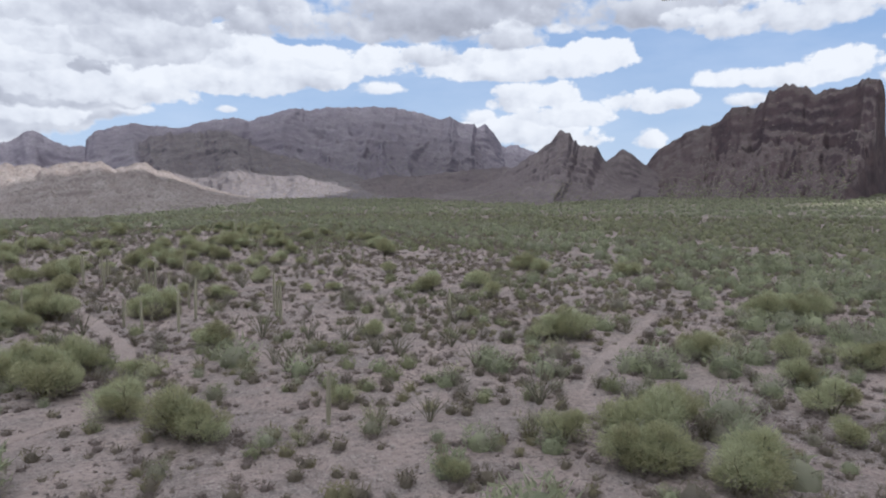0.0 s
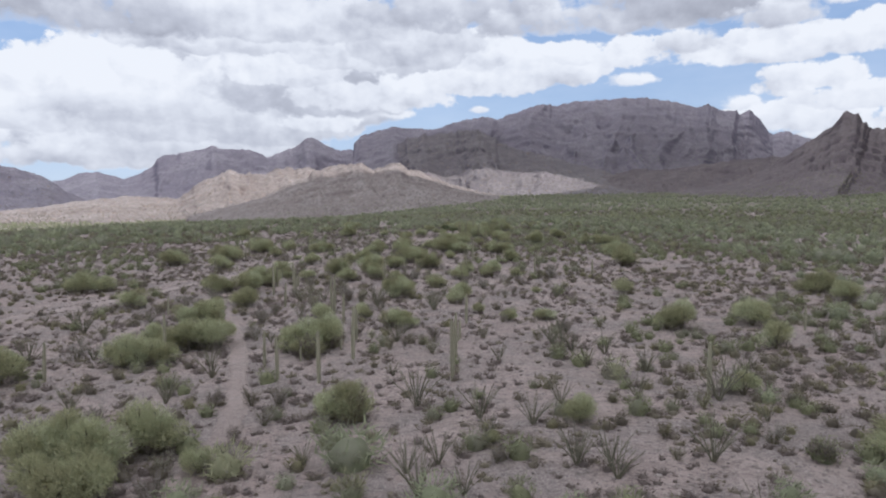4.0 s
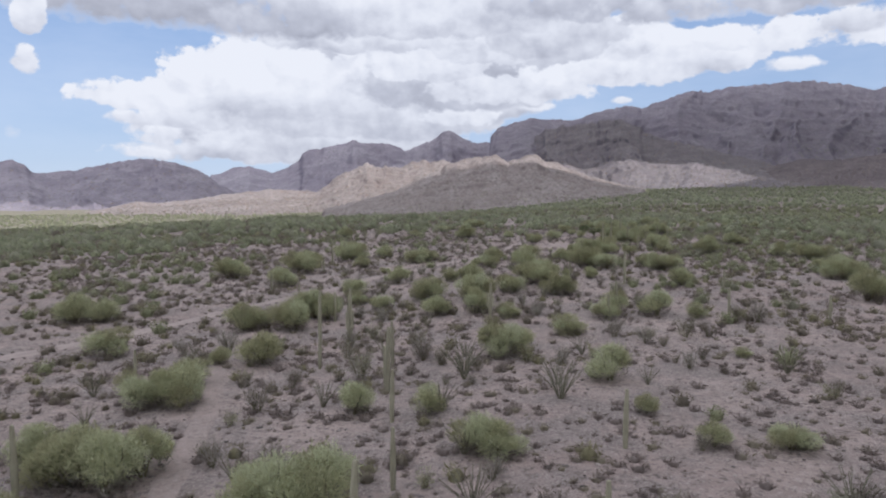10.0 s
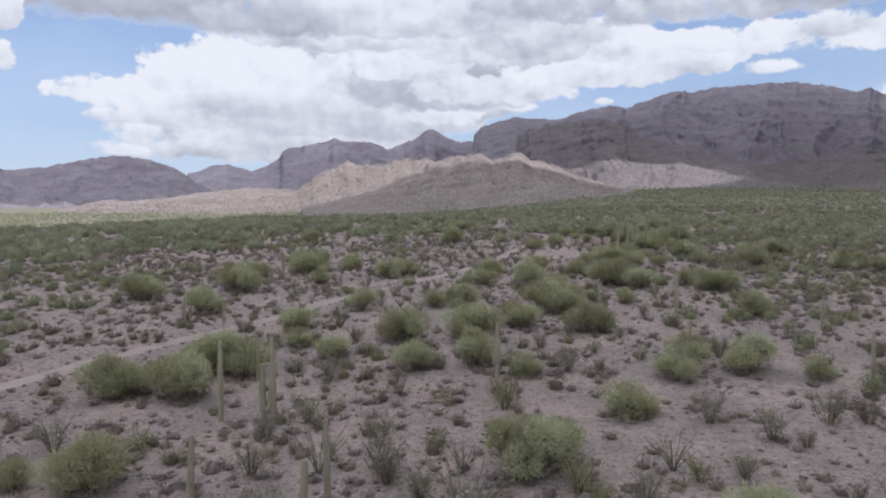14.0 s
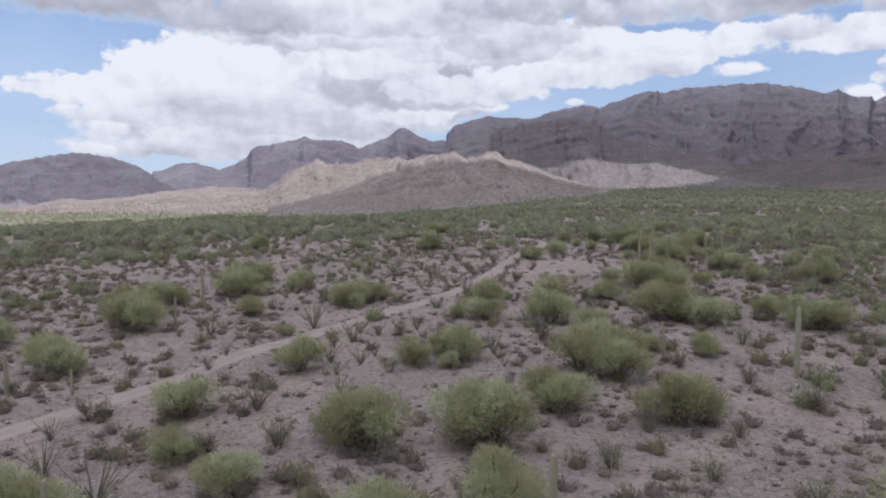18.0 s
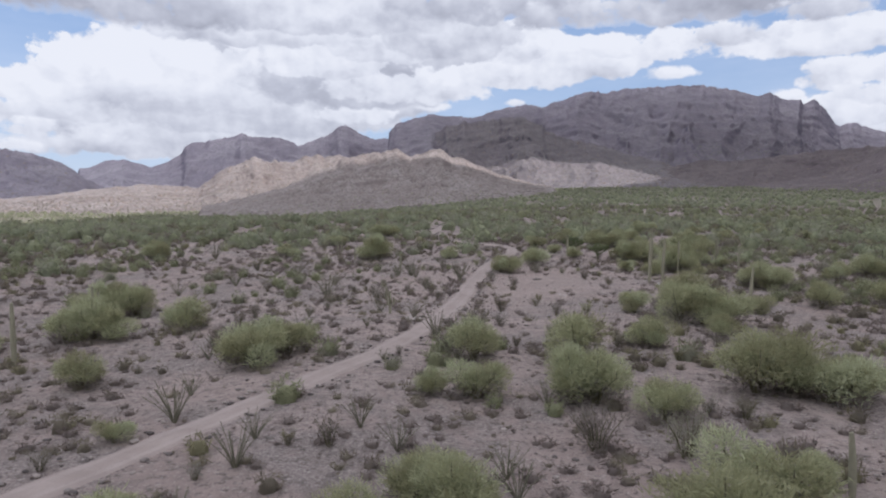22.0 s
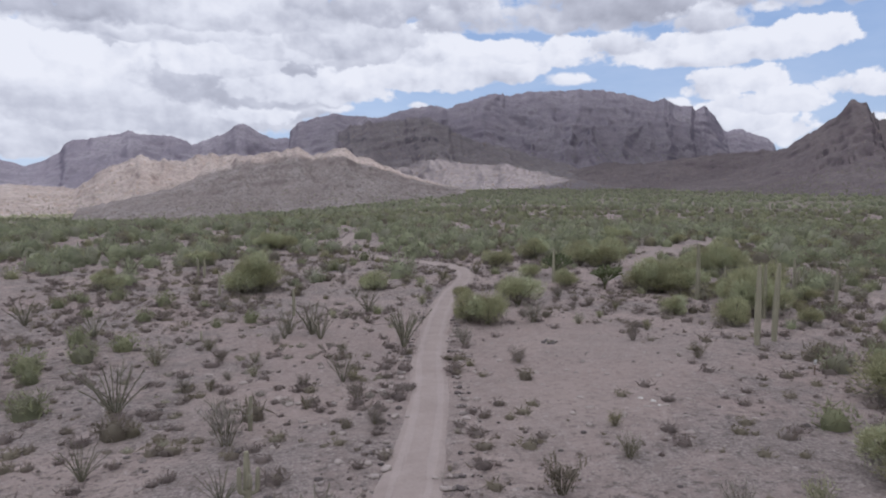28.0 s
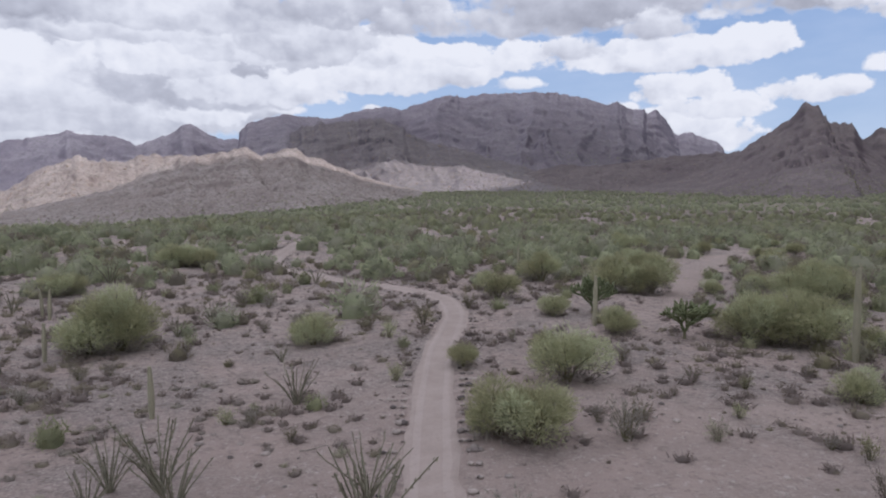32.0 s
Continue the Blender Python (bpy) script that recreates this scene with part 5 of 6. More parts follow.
OCOTILLOS = (
    ((75.4, 63.4, 4.6), (13.1, 65.8, 1.5), (26, 66.5, 3.2), (39.5, 67.3, 4.8), (56.1, 69.2, 1.9), (100.3, 77, 4), (43.4, 82.7, 2.8), (0.9, 83.6, 3.5), (39.6, 84.1, 3.5), (19.3, 91.6, 2.7), (15.7, 91.9, 4.2), (32.1, 93.7, 3.4), (32.1, 95.6, 3.5), (41.2, 96.3, 4.1), (29.4, 96.6, 3.5), (14.8, 96.7, 3.3), (8.5, 97.6, 1.4), (17.5, 98.2, 3.2), (5.5, 100.1, 2.5), (22.6, 103.7, 2.6), (50.8, 105.8, 2.4), (27.4, 107.2, 3.6), (22.3, 109.9, 4), (48.9, 112.7, 4.8), (31.4, 113, 3), (40.1, 113.4, 3.3), (92.3, 114.6, 4.2), (15.7, 114.8, 4.8), (51.4, 115.8, 4), (-24.2, 119.3, 3.3)),
    ((-13.7, 120.2, 2.9), (-14.5, 123.1, 3.5), (44.7, 124.5, 3.6), (57.5, 124.5, 2.8), (12.7, 127.5, 2.2), (38, 128.3, 3.3), (-11.7, 131.9, 4.2), (27, 132.1, 2.7), (42.2, 134.7, 3.5), (82.2, 134.7, 4), (35.7, 136.5, 4), (38, 136.6, 3.2), (-13.8, 138.6, 2.9), (17.7, 140.3, 2.2), (-41, 141.8, 4.7), (36.3, 142.5, 4), (37.9, 142.6, 3.1), (-32.8, 144.3, 3.1), (60, 146.5, 2.2), (12.7, 147, 3.7), (35.6, 149.7, 1.3), (39, 149.8, 3.6), (-7.9, 151.8, 2.4), (-32.7, 154.6, 2), (-39.8, 155.1, 2), (10.8, 157.5, 3.3), (-37.5, 158.8, 2.9), (-29, 162.5, 2.4), (-43.4, 164.1, 4.7), (7, 169.2, 3)),
    ((-6.2, 170.2, 3.5), (-48.5, 171.5, 3.4), (-34.5, 171.6, 3.1), (-54.6, 172.7, 2.5), (19.2, 173.1, 4.7), (19, 178.6, 2.9), (29, 179.6, 2.5), (7.9, 180.6, 4.1), (7.5, 182.8, 4.4), (45.9, 185.8, 3.6), (-4.3, 190.7, 3.8), (-32.5, 191.2, 2.4), (6.6, 191.6, 2.7), (22.2, 192.9, 3.1), (-37, 194.3, 1.8), (-1.7, 210, 2.9), (-29.7, 210.7, 2.6), (-3, 215, 1.3), (-20.5, 221.5, 3.6), (33.5, 225, 3.2), (-27.1, 225.9, 3), (-30.6, 231.8, 2.1), (16.6, 235, 2.8), (-16.2, 238.8, 3.2), (-10, 243.6, 1.9), (-48.8, 245.7, 1.8), (-11.5, 248.5, 1.9), (5.3, 251.1, 1.3), (-9.8, 251.9, 2.3), (-13.2, 252.8, 2.7)),
    ((-8.7, 254.5, 1.3), (4.2, 256, 2.6), (-26.5, 257, 1.8), (3.8, 258.6, 2.2), (-12.6, 260.7, 2.8), (-2.8, 262.7, 2.4), (-12.6, 265.1, 2.3), (-5.7, 266.7, 2.3), (-32.8, 267.2, 2.9), (-19.6, 269.1, 3.2), (-40.1, 271.1, 1.3), (7.9, 271.2, 2.4), (-20.7, 275.3, 2.1), (1.3, 284.8, 2.7), (-5.8, 284.9, 1.3), (0.4, 286.2, 3), (-23.4, 287.4, 2), (-23.6, 290.3, 2.5), (-15.3, 293.7, 1.3), (-1, 295, 3.3), (-22.2, 296.4, 2.5), (14, 296.6, 3), (-28.6, 296.9, 1.7), (-16.4, 297.5, 2.6), (-9.2, 300.6, 1.6), (-23.4, 303.5, 1.3), (-4, 307.5, 2.6), (-17.8, 309.5, 1.9), (-8.7, 311.8, 1.9), (-16.6, 316.4, 2.1)),
    ((-11.8, 327, 1.3), (-18.5, 327.7, 4.1), (-39.6, 328.5, 1.7), (-43.4, 331.2, 2.9), (-3.3, 333, 2.3), (-21.6, 338.6, 1.3), (-36.9, 340.5, 3.8), (2.4, 345.8, 4.2), (2.7, 350.1, 3.1), (-5.8, 350.3, 3), (-9.5, 350.7, 2.4), (-6.8, 352.6, 4), (-9.2, 353.1, 2.9), (-28.8, 353.3, 3.2), (-38.7, 360.9, 3.1), (-0.7, 365.4, 3.3), (-2, 376.8, 1.8), (-54.5, 382.7, 4.2), (-12.2, 388.8, 2.3), (-9.9, 395.9, 2.9), (-33, 405.7, 2.9), (-41.3, 406.8, 3.7), (-20, 408, 2.6), (-30.5, 422.5, 3.5), (1.5, 422.6, 2.6), (-1.8, 428.7, 2.4), (-28.8, 430.3, 4.1)),
)
SAGUAROS = (
    ((16, 69.4, 6), (48.3, 113.9, 6.5), (20.2, 123.8, 8), (-36.9, 125.2, 7.7), (3.4, 125.9, 7), (-2.4, 129, 5.8), (-34.1, 132.8, 5.7), (21.1, 133.4, 6.1), (-5.5, 135.9, 5.4), (6.7, 137.4, 8), (-0.9, 138.4, 2.3), (21.6, 140.3, 5.9), (4.3, 143.8, 2), (-22.7, 145.7, 7), (78, 146.8, 4.3), (6.1, 150.5, 5.4), (24.6, 160.1, 5.6), (2.5, 165.6, 5.7), (-0.2, 175.1, 8), (-1, 177.3, 5.2), (-33.4, 178.1, 4.1), (-11.6, 184.9, 5.5), (-2.1, 185.8, 6.3), (-11.5, 197.9, 7.1), (-17.4, 202, 8), (-13.1, 204.3, 8), (-26.2, 213.7, 3.8), (60.9, 214.2, 4.8), (8, 214.4, 5.1), (-19, 214.7, 5.6)),
    ((27.5, 215.1, 4.6), (46.5, 216.4, 5.5), (7.9, 216.5, 6.5), (29.1, 220, 6.1), (13.1, 228.2, 2), (-42, 242, 4), (51.7, 242.8, 4.5), (-36.1, 243, 2.7), (33.3, 249.4, 7.2), (22.3, 256.2, 4), (-40.9, 274, 4.2), (-42.9, 287.5, 6.7), (-41.9, 302.9, 5.4), (-45.8, 308.6, 5.2), (-7.3, 310.6, 3.2), (44.2, 319.9, 5.1), (-8.9, 322.7, 2.4), (35.1, 339.2, 8), (37.8, 340.7, 8), (-17.8, 351.5, 1.2), (44.6, 353.3, 6.6), (59.3, 360.8, 5.1), (45.6, 363.5, 5.3), (-9.6, 364.4, 3.6), (56.5, 365.3, 6.1), (43.3, 366.4, 8), (-21.4, 381.2, 3.5), (45.2, 382.5, 3.6), (28.5, 383.8, 5.4), (-27.5, 400.9, 3.6)),
    ((-28.8, 402.6, 3.4), (34, 427.3, 4.9)),
)
CHOLLAS = ((34.2, 376.6, 3.6), (30.6, 389.3, 3.7))



def open_ground(x, y):
    """The bare flat beside the road, where little grows."""
    return np.exp(-(((x - 17) / 15) ** 2 + ((y - 338) / 26) ** 2)) + 0.35 * np.exp(-(((x + 6) / 9) ** 2 + ((y - 352) / 20) ** 2))


def road_flat(x, y):
    """The thinly grown ground on both sides of the road."""
    return smooth(62, 40, np.abs(x + 14)) * smooth(285, 305, y) * smooth(446, 412, y + 0.45 * np.abs(x + 4))


def road_verge(x, y):
    """The trampled strip along the lower stretch of the road."""
    d = off_line(x, y, LINES[0][1])
    return smooth(9.0, 3.0, d) * smooth(300, 270, y)


def spread(lists):
    return [e for part_list in lists for e in part_list]


def place_plants():
    rng = np.random.default_rng(7)
    pv = [palo_verde(i) for i in range(6)]
    for x, y, w in spread(PALO_VERDES):
        # the broadest crowns are two or three trees grown into one another
        n = 3 if w > 7.4 else 2 if w > 5.4 else 1
        for j in range(n):
            k = int(rng.integers(6))
            wide = w * (1.0, 0.74, 0.60)[n - 1] * (0.88 + 0.24 * rng.random() if n > 1 else 1.0)
            px, py = x + (j - (n - 1) / 2) * w * 0.32, y + (0.7 * rng.normal() if n > 1 else 0.0)
            ob = drop(pv[k], px, py, 1.15 * wide / CROWN[k], rng.random() * 360, 0.05, (1.0 if n == 1 else 1.1) * (0.80 + 0.28 * rng.random()))
            tall = "broad" if wide > 4.2 else "small" if wide < 2.6 else "rounded"
            tagged(ob, tall + " yellow-green palo verde tree on bare desert soil", "tree", "palo verde trees")
    band = spline(((46, 330), (50, 358), (52, 392), (68, 424), (92, 450), (120, 470)), 2.0)
    for i in range(45):
        q = band[int(rng.integers(len(band)))] + rng.normal(size=2) * (9.0, 9.0)
        if on_track(q[:1], q[1:], 2.2)[0] or float(open_ground(q[0], q[1])) > 0.25:
            continue
        ob = drop(pv[int(rng.integers(6))], q[0], q[1], 0.75 + 0.85 * rng.random(), rng.random() * 360, 0.05, 0.85 + 0.3 * rng.random())
        tagged(ob, "billowing palo verde tree in the thicket along the wash", "tree", "palo verde trees")
    cr = [creosote(i) for i in range(4)]
    for i, (x, y, w) in enumerate(spread(CREOSOTES)):
        tagged(drop(cr[i % 4], x, y, w / 1.5, rng.random() * 360, 0.02, 0.85 + 0.3 * rng.random()),
               "sparse olive-brown creosote bush on pinkish soil", "bush", "creosote bushes")
    oc = [ocotillo(i) for i in range(5)]
    for i, (x, y, h) in enumerate(spread(OCOTILLOS)):
        tagged(drop(oc[i % 5], x, y, h / 2.7, rng.random() * 360), "dark spiny ocotillo with long upright canes", "ocotillo", "ocotillos")
    plain, armed = [saguaro(i, 0) for i in range(3)], [saguaro(10 + i, 1 + i % 3) for i in range(4)]
    for i, (x, y, h) in enumerate(spread(SAGUAROS)):
        arms = h > 3.0 and rng.random() < 0.15
        ob = drop((armed if arms else plain)[i % 3], x, y, (h / 4.15) ** 0.5, rng.random() * 360, 0.05, (h / 4.15) ** 0.5)
        tagged(ob, ("tall olive saguaro cactus with upturned arms" if arms else "single ribbed olive-green saguaro cactus column" if h > 1.8
                    else "short young saguaro cactus on gravel"), "cactus", "saguaros")
    ch = [cholla(i) for i in range(2)]
    for i, (x, y, h) in enumerate(CHOLLAS):
        tagged(drop(ch[i % 2], x, y, h / 2.0, rng.random() * 360), "dark green jointed cholla cactus by the wash", "cactus", "chollas")
    retire(pv + cr + oc + plain + armed + ch)


place_plants()


# ---- small shrubs and stones between them ----
def scatter(n, seed, box, keep):
    rng = np.random.default_rng(seed)
    x = box[0] + (box[1] - box[0]) * rng.random(n)
    y = box[2] + (box[3] - box[2]) * rng.random(n)
    ok = keep(x, y, rng) & ~on_track(x, y, 0.35)
    return x[ok], y[ok]


def joined(name, patterns, x, y, size, rng, mat, label, category, z=None):
    """Many small plants or stones as one mesh."""
    z = ground(x, y) if z is None else z
    V, F, base = [], [], 0
    for i in range(len(x)):
        v, f = patterns[i % len(patterns)]
        a = rng.random() * 6.283
        c, s = math.cos(a), math.sin(a)
        turn = np.array(((c, s, 0), (-s, c, 0), (0, 0, 1)))
        V.append(v @ turn * size[i] + (x[i], y[i], z[i]))
        F.append(f + base)
        base += len(v)
    me = mesh_from(name, np.concatenate(V), np.concatenate(F), mat, False)
    return tagged(new(name, me), label, category, kind="stuff")


def patchy(scale, cut, seed, least=0.06):
    return lambda x, y, rng: rng.random(len(x)) < np.clip((fbm(x / scale, y / scale, 3, seed) - cut) * 6 + 0.35, least, 1)


def small_growth():
    rng = np.random.default_rng(31)
    near = lambda x, y, r: patchy(11, 0.42, 3, 0.28)(x, y, r) & (r.random(len(x)) > np.maximum(open_ground(x, y) * 1.15, road_verge(x, y) * 0.8))
    x, y = scatter(58000, 5, (-125, 150, 16, 440), near)
    size = 0.5 + 1.9 * rng.random(len(x)) ** 2.2
    small = size < 1.15
    joined("low_bursage", [bush(np.random.default_rng(200 + i), 0.36, 0.33, 0.24, 11, 0.14, 5, 1, 0.66, 0.20) for i in range(9)], x[small], y[small], size[small], rng, BURSAGE, "small grey-brown bursage tufts over the soil", "shrub")
    joined("bursage_mounds", [bush(np.random.default_rng(220 + i), 0.44, 0.40, 0.28, 36, 0.13, 6, 1, 0.60, 0.20) for i in range(9)], x[~small], y[~small], size[~small], rng, BURSAGE, "low rounded grey-brown bursage mounds", "shrub")
    x, y = scatter(6800, 6, (-140, 170, 15, 450), lambda x, y, r: patchy(30, 0.45, 9)(x, y, r) & (r.random(len(x)) > open_ground(x, y))
                   & (r.random(len(x)) > 0.85 * road_flat(x, y)))
    cre = []
    for i in range(6):
        g = np.random.default_rng(640 + i)
        cre.append(bush(g, 0.70, 0.66, 0.80, 70, 0.20, 6, 2, 0.60, 0.17))
    joined("mixed_scrub", cre, x, y, 0.8 + 1.1 * rng.random(len(x)), rng, CREOSOTE, "knee-high olive and brown scrub", "shrub")
    x, y = scatter(4600, 16, (-150, 180, 60, 470), lambda x, y, r: patchy(40, 0.50, 19)(x, y, r) & (r.random(len(x)) > np.maximum(open_ground(x, y) * 1.6, 0.6 * road_flat(x, y)))
                   & (r.random(len(x)) < 0.35 + 0.65 * smooth(20, 60, np.abs(x - 5))))
    grn = []
    for i in range(6):
        g = np.random.default_rng(660 + i)
        grn.append(bush(g, 1.12, 1.05, 1.40, 170, 0.26, 7, 2, 0.62, 0.16))
    joined("green_scrub", grn, x, y, 0.7 + 0.9 * rng.random(len(x)), rng, FAR_LEAF, "waist-high yellow-green scrub bushes", "shrub")
    st = []
    for i in range(7):
        me = stone_mesh(i, STONE, 1)
        st.append((np.array([tuple(q.co) for q in me.vertices]), np.array([tuple(p.vertices) for p in me.polygons])))
        bpy.data.meshes.remove(me)
    x, y = scatter(15000, 8, (-60, 85, 30, 420), patchy(7, 0.47, 21))
    for kind, pts, half in LINES:
        if kind == "road":
            k = rng.integers(0, len(pts), 2600)
            side = rng.choice((-1, 1), 2600) * (half + 0.15 + np.abs(rng.normal(size=2600)) * 0.7)
            tang = np.gradient(pts, axis=0)
            x = np.concatenate([x, pts[k, 0] + tang[k, 1] / 1.5 * side])
            y = np.concatenate([y, pts[k, 1] - tang[k, 0] / 1.5 * side])
    joined("loose_stones", st, x, y, 0.14 + 0.45 * rng.random(len(x)) ** 3, rng, STONE, "loose angular stones and gravel", "stones")


def far_scrub():
    """Scrub over the plain beyond, close-set up to the foot of the ranges."""
    rng = np.random.default_rng(41)
    near_ones, fine, coarse, round_ones = [], [], [], []
    for i in range(8):
        g = np.random.default_rng(700 + i)
        near_ones.append(bush(g, 1.45, 1.35, 1.75, 210, 0.30, 7, 2, 0.60, 0.16))
        fine.append(bush(g, 1.45, 1.35, 1.75, 70, 0.38, 6, 2, 0.78))
        coarse.append(bush(g, 1.45, 1.4, 1.75, 22, 0.45))
        round_ones.append(dome(g, 1.4, 1.3, 1.7, 6, 1))
    n = 80000
    r = np.where(rng.random(n) < 0.33, 60 + 560 * rng.random(n) ** 0.7, 300 + 1510 * rng.random(n) ** 0.8)
    a = np.radians(-52 + 122 * rng.random(n))
    x, y = 5 + r * np.sin(a), -20 + r * np.cos(a)
    beyond = smooth(-60, 60, np.hypot(x, (y - 235) * 0.85) - 150)
    ok = (rng.random(n) < beyond * np.clip((fbm(x / 45, y / 45, 3, 77) - 0.36) * 6, 0.25, 1)) & (y > 40) & ~on_track(x, y, 1.5) & (rng.random(n) > 0.9 * road_flat(x, y))
    x, y = x[ok], y[ok]
    gap = np.hypot(x, np.minimum(np.abs(y - 180), np.abs(y - 318)) * (np.abs(y - 180) > 138))
    dull = rng.random(len(x)) < 0.36
    close = (gap < 105) & (rng.random(len(x)) < 0.45)
    belt, plain = (gap >= 105) & (gap < 230), (gap >= 230) & (gap < 480)
    for name, pats, pick, mat, label in (("scrub_edge", near_ones, close & ~dull, FAR_LEAF, "yellow-green creosote and palo verde scrub near the rise"),
                                         ("brown_scrub_edge", near_ones, close & dull, CREOSOTE, "grey-brown scrub bushes near the rise"),
                                         ("scrub_belt", fine, belt & ~dull, FAR_LEAF, "yellow-green palo verde and creosote scrub round the rise"),
                                         ("brown_scrub_belt", fine, belt & dull, CREOSOTE, "grey-brown and olive scrub round the rise"),
                                         ("plain_scrub", coarse, plain & ~dull, FAR_LEAF, "olive green scrub bushes across the plain"),
                                         ("brown_plain_scrub", coarse, plain & dull, CREOSOTE, "dull brown-green scrub bushes across the plain"),
                                         ("distant_scrub", round_ones, gap >= 480, FAR_LEAF, "dense green scrub reaching the foot of the hills")):
        px, py = x[pick], y[pick]
        size = 0.6 + 1.9 * rng.random(len(px)) ** 2.0
        joined(name, pats, px, py, size * (0.75 if mat is CREOSOTE else 1.0), rng, mat, label, "scrub")


def hill_cover():
    """Scrub and boulders on the nearer hillsides."""
    rng = np.random.default_rng(53)
    bushes, rocks = [], []
    for i in range(6):
        g = np.random.default_rng(760 + i)
        bushes.append(dome(g, 1.3, 1.2, 1.4, 5, 1))
        me = stone_mesh(70 + i, STONE, 1)
        rocks.append((np.array([tuple(q.co) for q in me.vertices]), np.array([tuple(p.vertices) for p in me.polygons])))
        bpy.data.meshes.remove(me)
    apron = {"mountain_right_peak": 2600, "mountain_right_wall": 2600, "mountain_main": 3600, "mountain_front_hill": 900}
    for hill, n_bush, n_rock in (("mountain_back_hills", 4200, 2200), ("mountain_front_hill", 1500, 900), ("mountain_right_peak", 900, 700), ("mountain_far_left", 1500, 500), ("mountain_spur", 1400, 900), ("mountain_foothill", 900, 600),
                                   ("mountain_right_wall", 900, 300), ("mountain_main", 0, 0)):
        g = SLOPES[hill]
        for name, n, pats, mat, label, lo, hi in (("hill_scrub", n_bush, bushes, TWIG, "dark scrub dotted over the hillside", 0.02, 0.8),
                                                  ("slope_scrub", apron.get(hill, 0), bushes, FAR_LEAF, "green scrub thinning out up the foot of the slope", 0.02, 0.45),
                                                  ("hill_boulders", n_rock, rocks, BOULDER, "boulders strewn over the hillside", 0.05, 0.97)):
            if not n:
                continue
            i = (len(g) * (lo + (hi - lo) * rng.random(n) ** {"hill_scrub": 1.3, "slope_scrub": 1.8}.get(name, 0.7))).astype(int)
            k = rng.integers(4, g.shape[1] - 4, n)
            p = g[i, k] + (g[i - 1, k - 1] - g[i, k]) * rng.random(n)[:, None]
            p = p[p[:, 2] > ground(p[:, 0], p[:, 1])]
            near_hill = 0.6 if hill in ("mountain_front_hill", "mountain_foothill", "mountain_right_peak") else 1.0
            size = near_hill * (0.8 + 1.0 * rng.random(len(p)) if name.endswith("scrub") else 1.6 + 6.0 * rng.random(len(p)) ** 3)
            joined(name, pats, p[:, 0], p[:, 1], size, rng, mat, label, "scrub" if name.endswith("scrub") else "boulders", p[:, 2] - 0.2)


small_growth()
far_scrub()
hill_cover()


# ---- single shrubs, stones and small things by the road ----
def near_things():
    rng = np.random.default_rng(57)
    protos = [mesh_from("bursage_shrub", *bush(np.random.default_rng(240 + i), 0.46, 0.40, 0.27, 110, 0.10, 8, 2, 0.62, 0.18), BURSAGE, False) for i in range(5)]
    x, y = scatter(1500, 61, (-30, 4, 318, 372), lambda x, y, r: patchy(9, 0.42, 33)(x, y, r))
    for i in range(min(260, len(x))):
        ob = new("bursage_shrub", protos[i % 5])
        k = 0.6 + 0.8 * rng.random()
        ob.matrix_world = pose(x[i], y[i], float(ground(x[i], y[i])) - 0.02, 0, 0, rng.random() * 360) @ Matrix.Diagonal((k, k, k, 1))
        tagged(ob, "low grey-brown bursage shrub on sandy soil", "shrub", "bursage shrubs")
    stones = [stone_mesh(20 + i, STONE) for i in range(6)]
    for i in range(190):
        u = rng.random()
        cx, cy = (12 + 16 * rng.normal() * 0.6, 318 + 30 * rng.random()) if u < 0.6 else (0.5 + 4 * rng.normal(), 300 + 40 * rng.random())
        if bool(on_track(np.array([cx]), np.array([cy]), 0.1)[0]):
            continue
        ob = new("stone", stones[i % 6])
        k = 0.16 + 0.40 * rng.random() ** 2
        ob.matrix_world = pose(cx, cy, float(ground(cx, cy)) + 0.04 * k, 0, 0, rng.random() * 360) @ Matrix.Diagonal((k, k, k, 1))
        tagged(ob, "loose brown-grey stone lying on the bare flat", "stone", "stones by the road")
    pale = [stone_mesh(30 + i, PALE_STONE) for i in range(4)]
    for i in range(19):
        cx, cy = (-3.9 + 0.8 * rng.normal(), 306 + 1.3 * rng.normal()) if i < 14 else (17.4 + 0.5 * rng.normal(), 323.2 + 0.6 * rng.normal())
        ob = new("stone", pale[i % 4])
        k = 0.14 + 0.25 * rng.random()
        ob.matrix_world = pose(cx, cy, float(ground(cx, cy)) + 0.05 * k, 0, 0, rng.random() * 360) @ Matrix.Diagonal((k, k, k, 1))
        tagged(ob, "pale whitish quartz stone in a small heap", "stone", "pale stones")


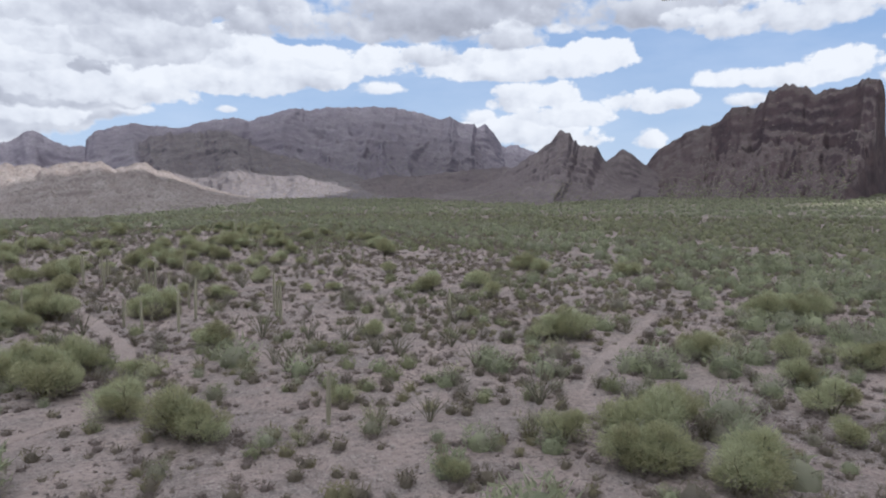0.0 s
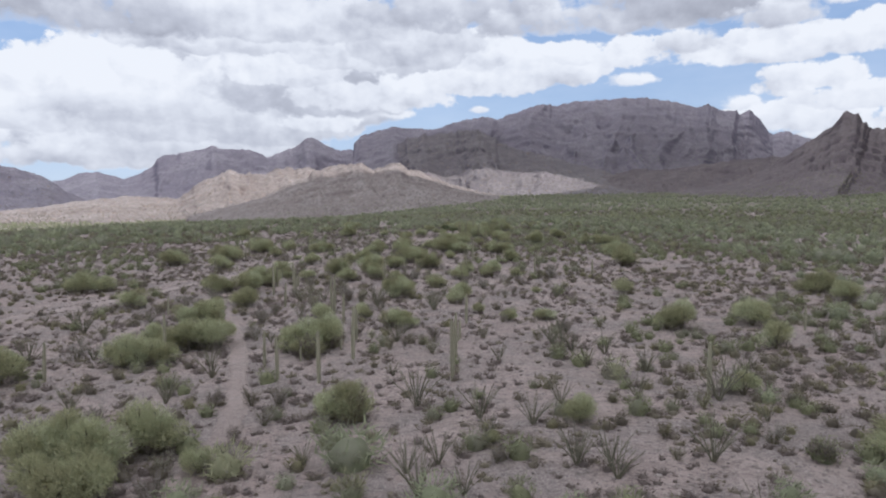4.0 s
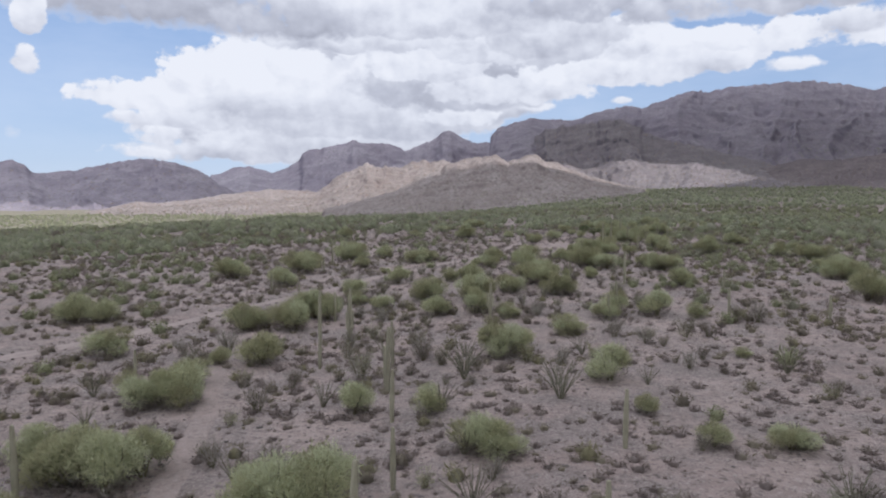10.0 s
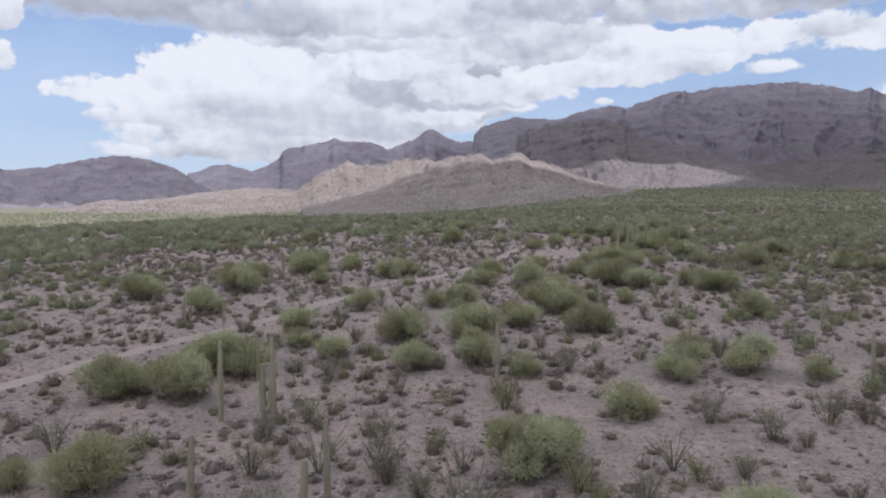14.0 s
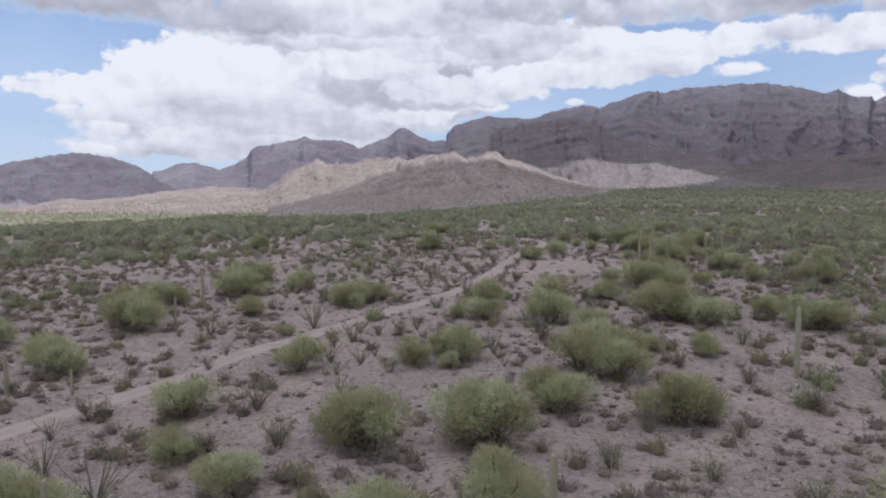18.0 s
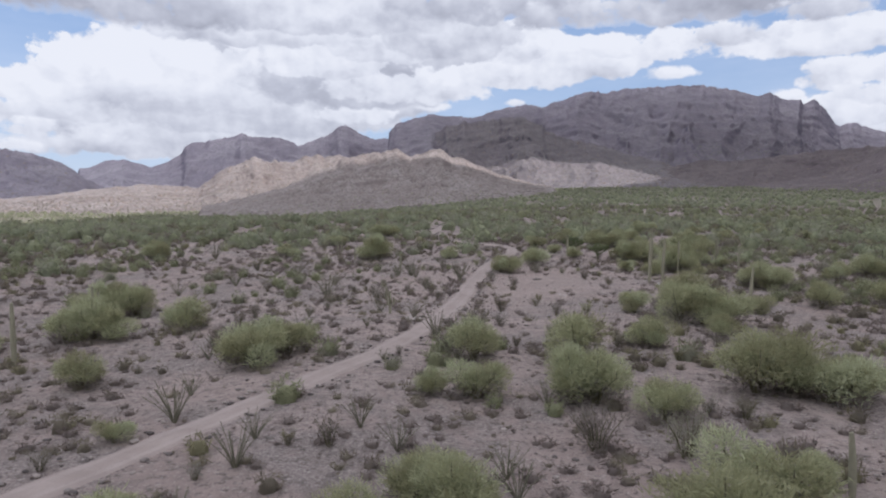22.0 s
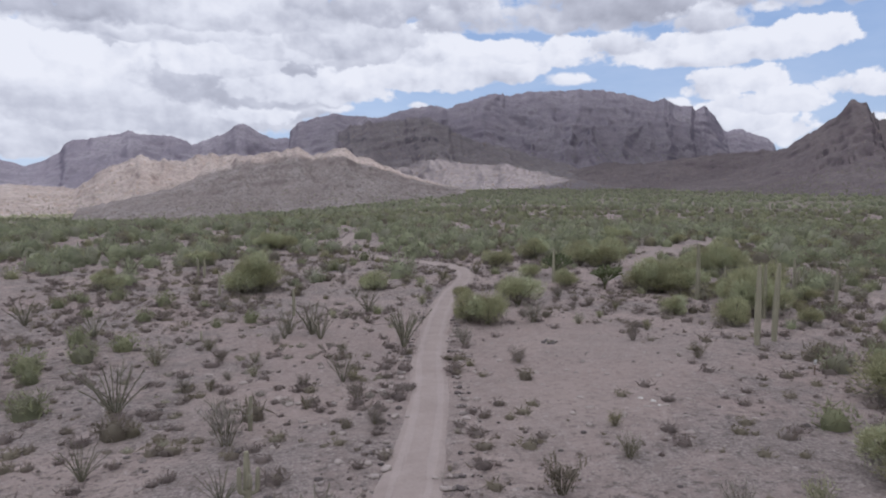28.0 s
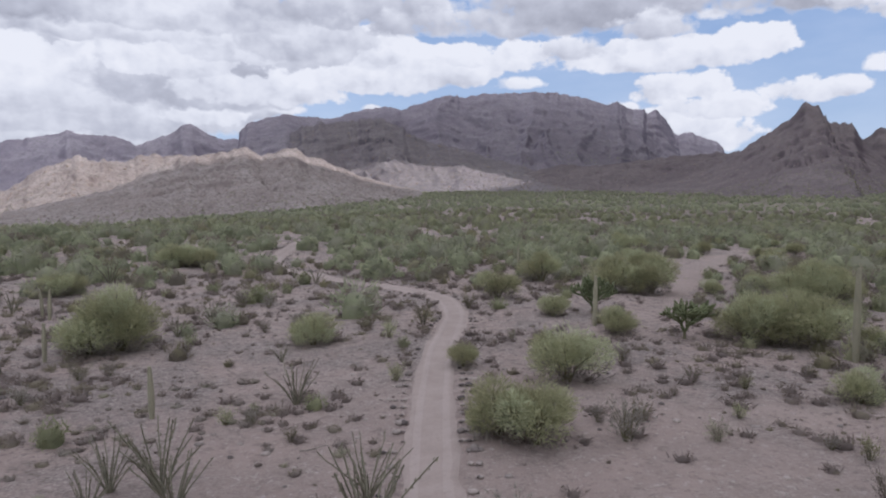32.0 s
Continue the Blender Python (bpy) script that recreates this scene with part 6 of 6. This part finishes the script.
def fire_ring(x, y):
    root = new("fire_ring")
    root.matrix_world = pose(x, y, float(ground(x, y)))
    soot = stem_material("sooty_stone", (0.150, 0.128, 0.120), (0.045, 0.040, 0.040), 3.0)
    rng = np.random.default_rng(77)
    shapes = [stone_mesh(50 + i, STONE if i == 0 else soot) for i in range(5)]
    for i in range(15):
        a = 2 * math.pi * (i + 0.35 * rng.normal()) / 15
        d = 0.66 + 0.10 * rng.normal()
        px, py = d * math.cos(a), d * math.sin(a)
        ob = part("ring_stone", shapes[i % 5], root)
        ob.location = (px, py, float(ground(x + px, y + py) - ground(x, y)) + 0.06)
        ob.rotation_euler = (0.3 * rng.normal(), 0.3 * rng.normal(), 6.28 * rng.random())
        k = 0.24 + 0.16 * rng.random()
        ob.scale = (k, k, k * (0.9 + 0.5 * rng.random()))
    v, f = tubes([[(Vector((-0.3, -0.1, 0.05)), 0.035), (Vector((0.28, 0.12, 0.09)), 0.03)], [(Vector((-0.1, 0.3, 0.05)), 0.03), (Vector((0.15, -0.3, 0.1)), 0.028)]], 6)
    part("charred_wood", mesh_from("charred_wood", v, f, BARK), root, "charred sticks")
    tagged(root, "small ring of blackened camp-fire stones", "fire ring")


def plain_material(name, colour, rough_value=0.6):
    m, t, b = material(name, rough_value)
    n = noise_node(t, place_of(t, True), 14.0, 4.0)
    link(t, mix_node(t, ramp_node(t, n, ((0.4, 0.0), (0.8, 0.35))), colour, tuple(0.6 * c for c in colour)), b.inputs["Base Color"])
    return m


def box(w, d, h, z=0.0, y=0.0):
    bm = bmesh.new()
    bmesh.ops.create_cube(bm, size=1.0)
    for v in bm.verts:
        v.co = Vector((v.co.x * w, v.co.y * d + y, v.co.z * h + z))
    bmesh.ops.bevel(bm, geom=bm.edges[:], offset=min(w, d, h) * 0.2, segments=2, affect="EDGES")
    me = bpy.data.meshes.new("board")
    bm.to_mesh(me)
    bm.free()
    return me


def marker_sign(x, y):
    """A waist-high marker: brown post, white panel, dark bars for its unread lettering."""
    root = new("marker_sign")
    root.matrix_world = pose(x, y, float(ground(x, y)), 0, 0, 12)
    post, panel, bar = box(0.09, 0.05, 1.25, 0.5), box(0.30, 0.02, 0.36, 0.98, -0.04), box(0.22, 0.008, 0.035, 0, -0.054)
    post.materials.append(plain_material("weathered_post", (0.16, 0.11, 0.08)))
    panel.materials.append(plain_material("white_sign_paint", (0.72, 0.70, 0.67)))
    bar.materials.append(plain_material("dark_sign_print", (0.08, 0.07, 0.07)))
    part("post", post, root, "brown weathered post")
    board = part("panel", panel, root, "white panel")
    for i in range(3):
        part("print_bar", bar, board).location = (0, 0, 0.89 + 0.085 * i)
    tagged(root, "small white trail marker sign on a brown post", "sign")


def dead_branch(x, y, length, turn, seed):
    rng = np.random.default_rng(900 + seed)
    paths = []
    p = Vector((-length / 2, 0, 0.05))
    line = []
    for i in range(6):
        line.append((p.copy(), 0.045 * (1 - i / 7)))
        p += Vector((length / 5, rng.normal() * 0.08, 0.02 * rng.normal() + 0.01))
    paths.append(line)
    for i in (1, 2, 3, 4):
        q = line[i][0]
        d = Vector((0.5, rng.choice((-1, 1)) * 0.6, 0.25 * rng.random())) * length * 0.35
        paths.append([(q, 0.025), (q + d * 0.5, 0.016), (q + d, 0.005)])
    v, f = tubes(paths, 5)
    ob = new("fallen_branch", mesh_from("fallen_branch", v, f, DEAD))
    ob.matrix_world = pose(x, y, float(ground(x, y)) + 0.03, 0, 0, turn)
    tagged(ob, "bleached dead branch lying on the sand", "branch", "fallen branches")


near_things()
fire_ring(16.3, 343.5)
marker_sign(33.5, 328.7)
dead_branch(0.4, 356.7, 1.7, 15, 1)
dead_branch(2.1, 313.3, 1.2, 70, 2)
dead_branch(13.2, 357.0, 1.4, 40, 3)
dead_branch(-9.5, 345.5, 1.5, 120, 4)
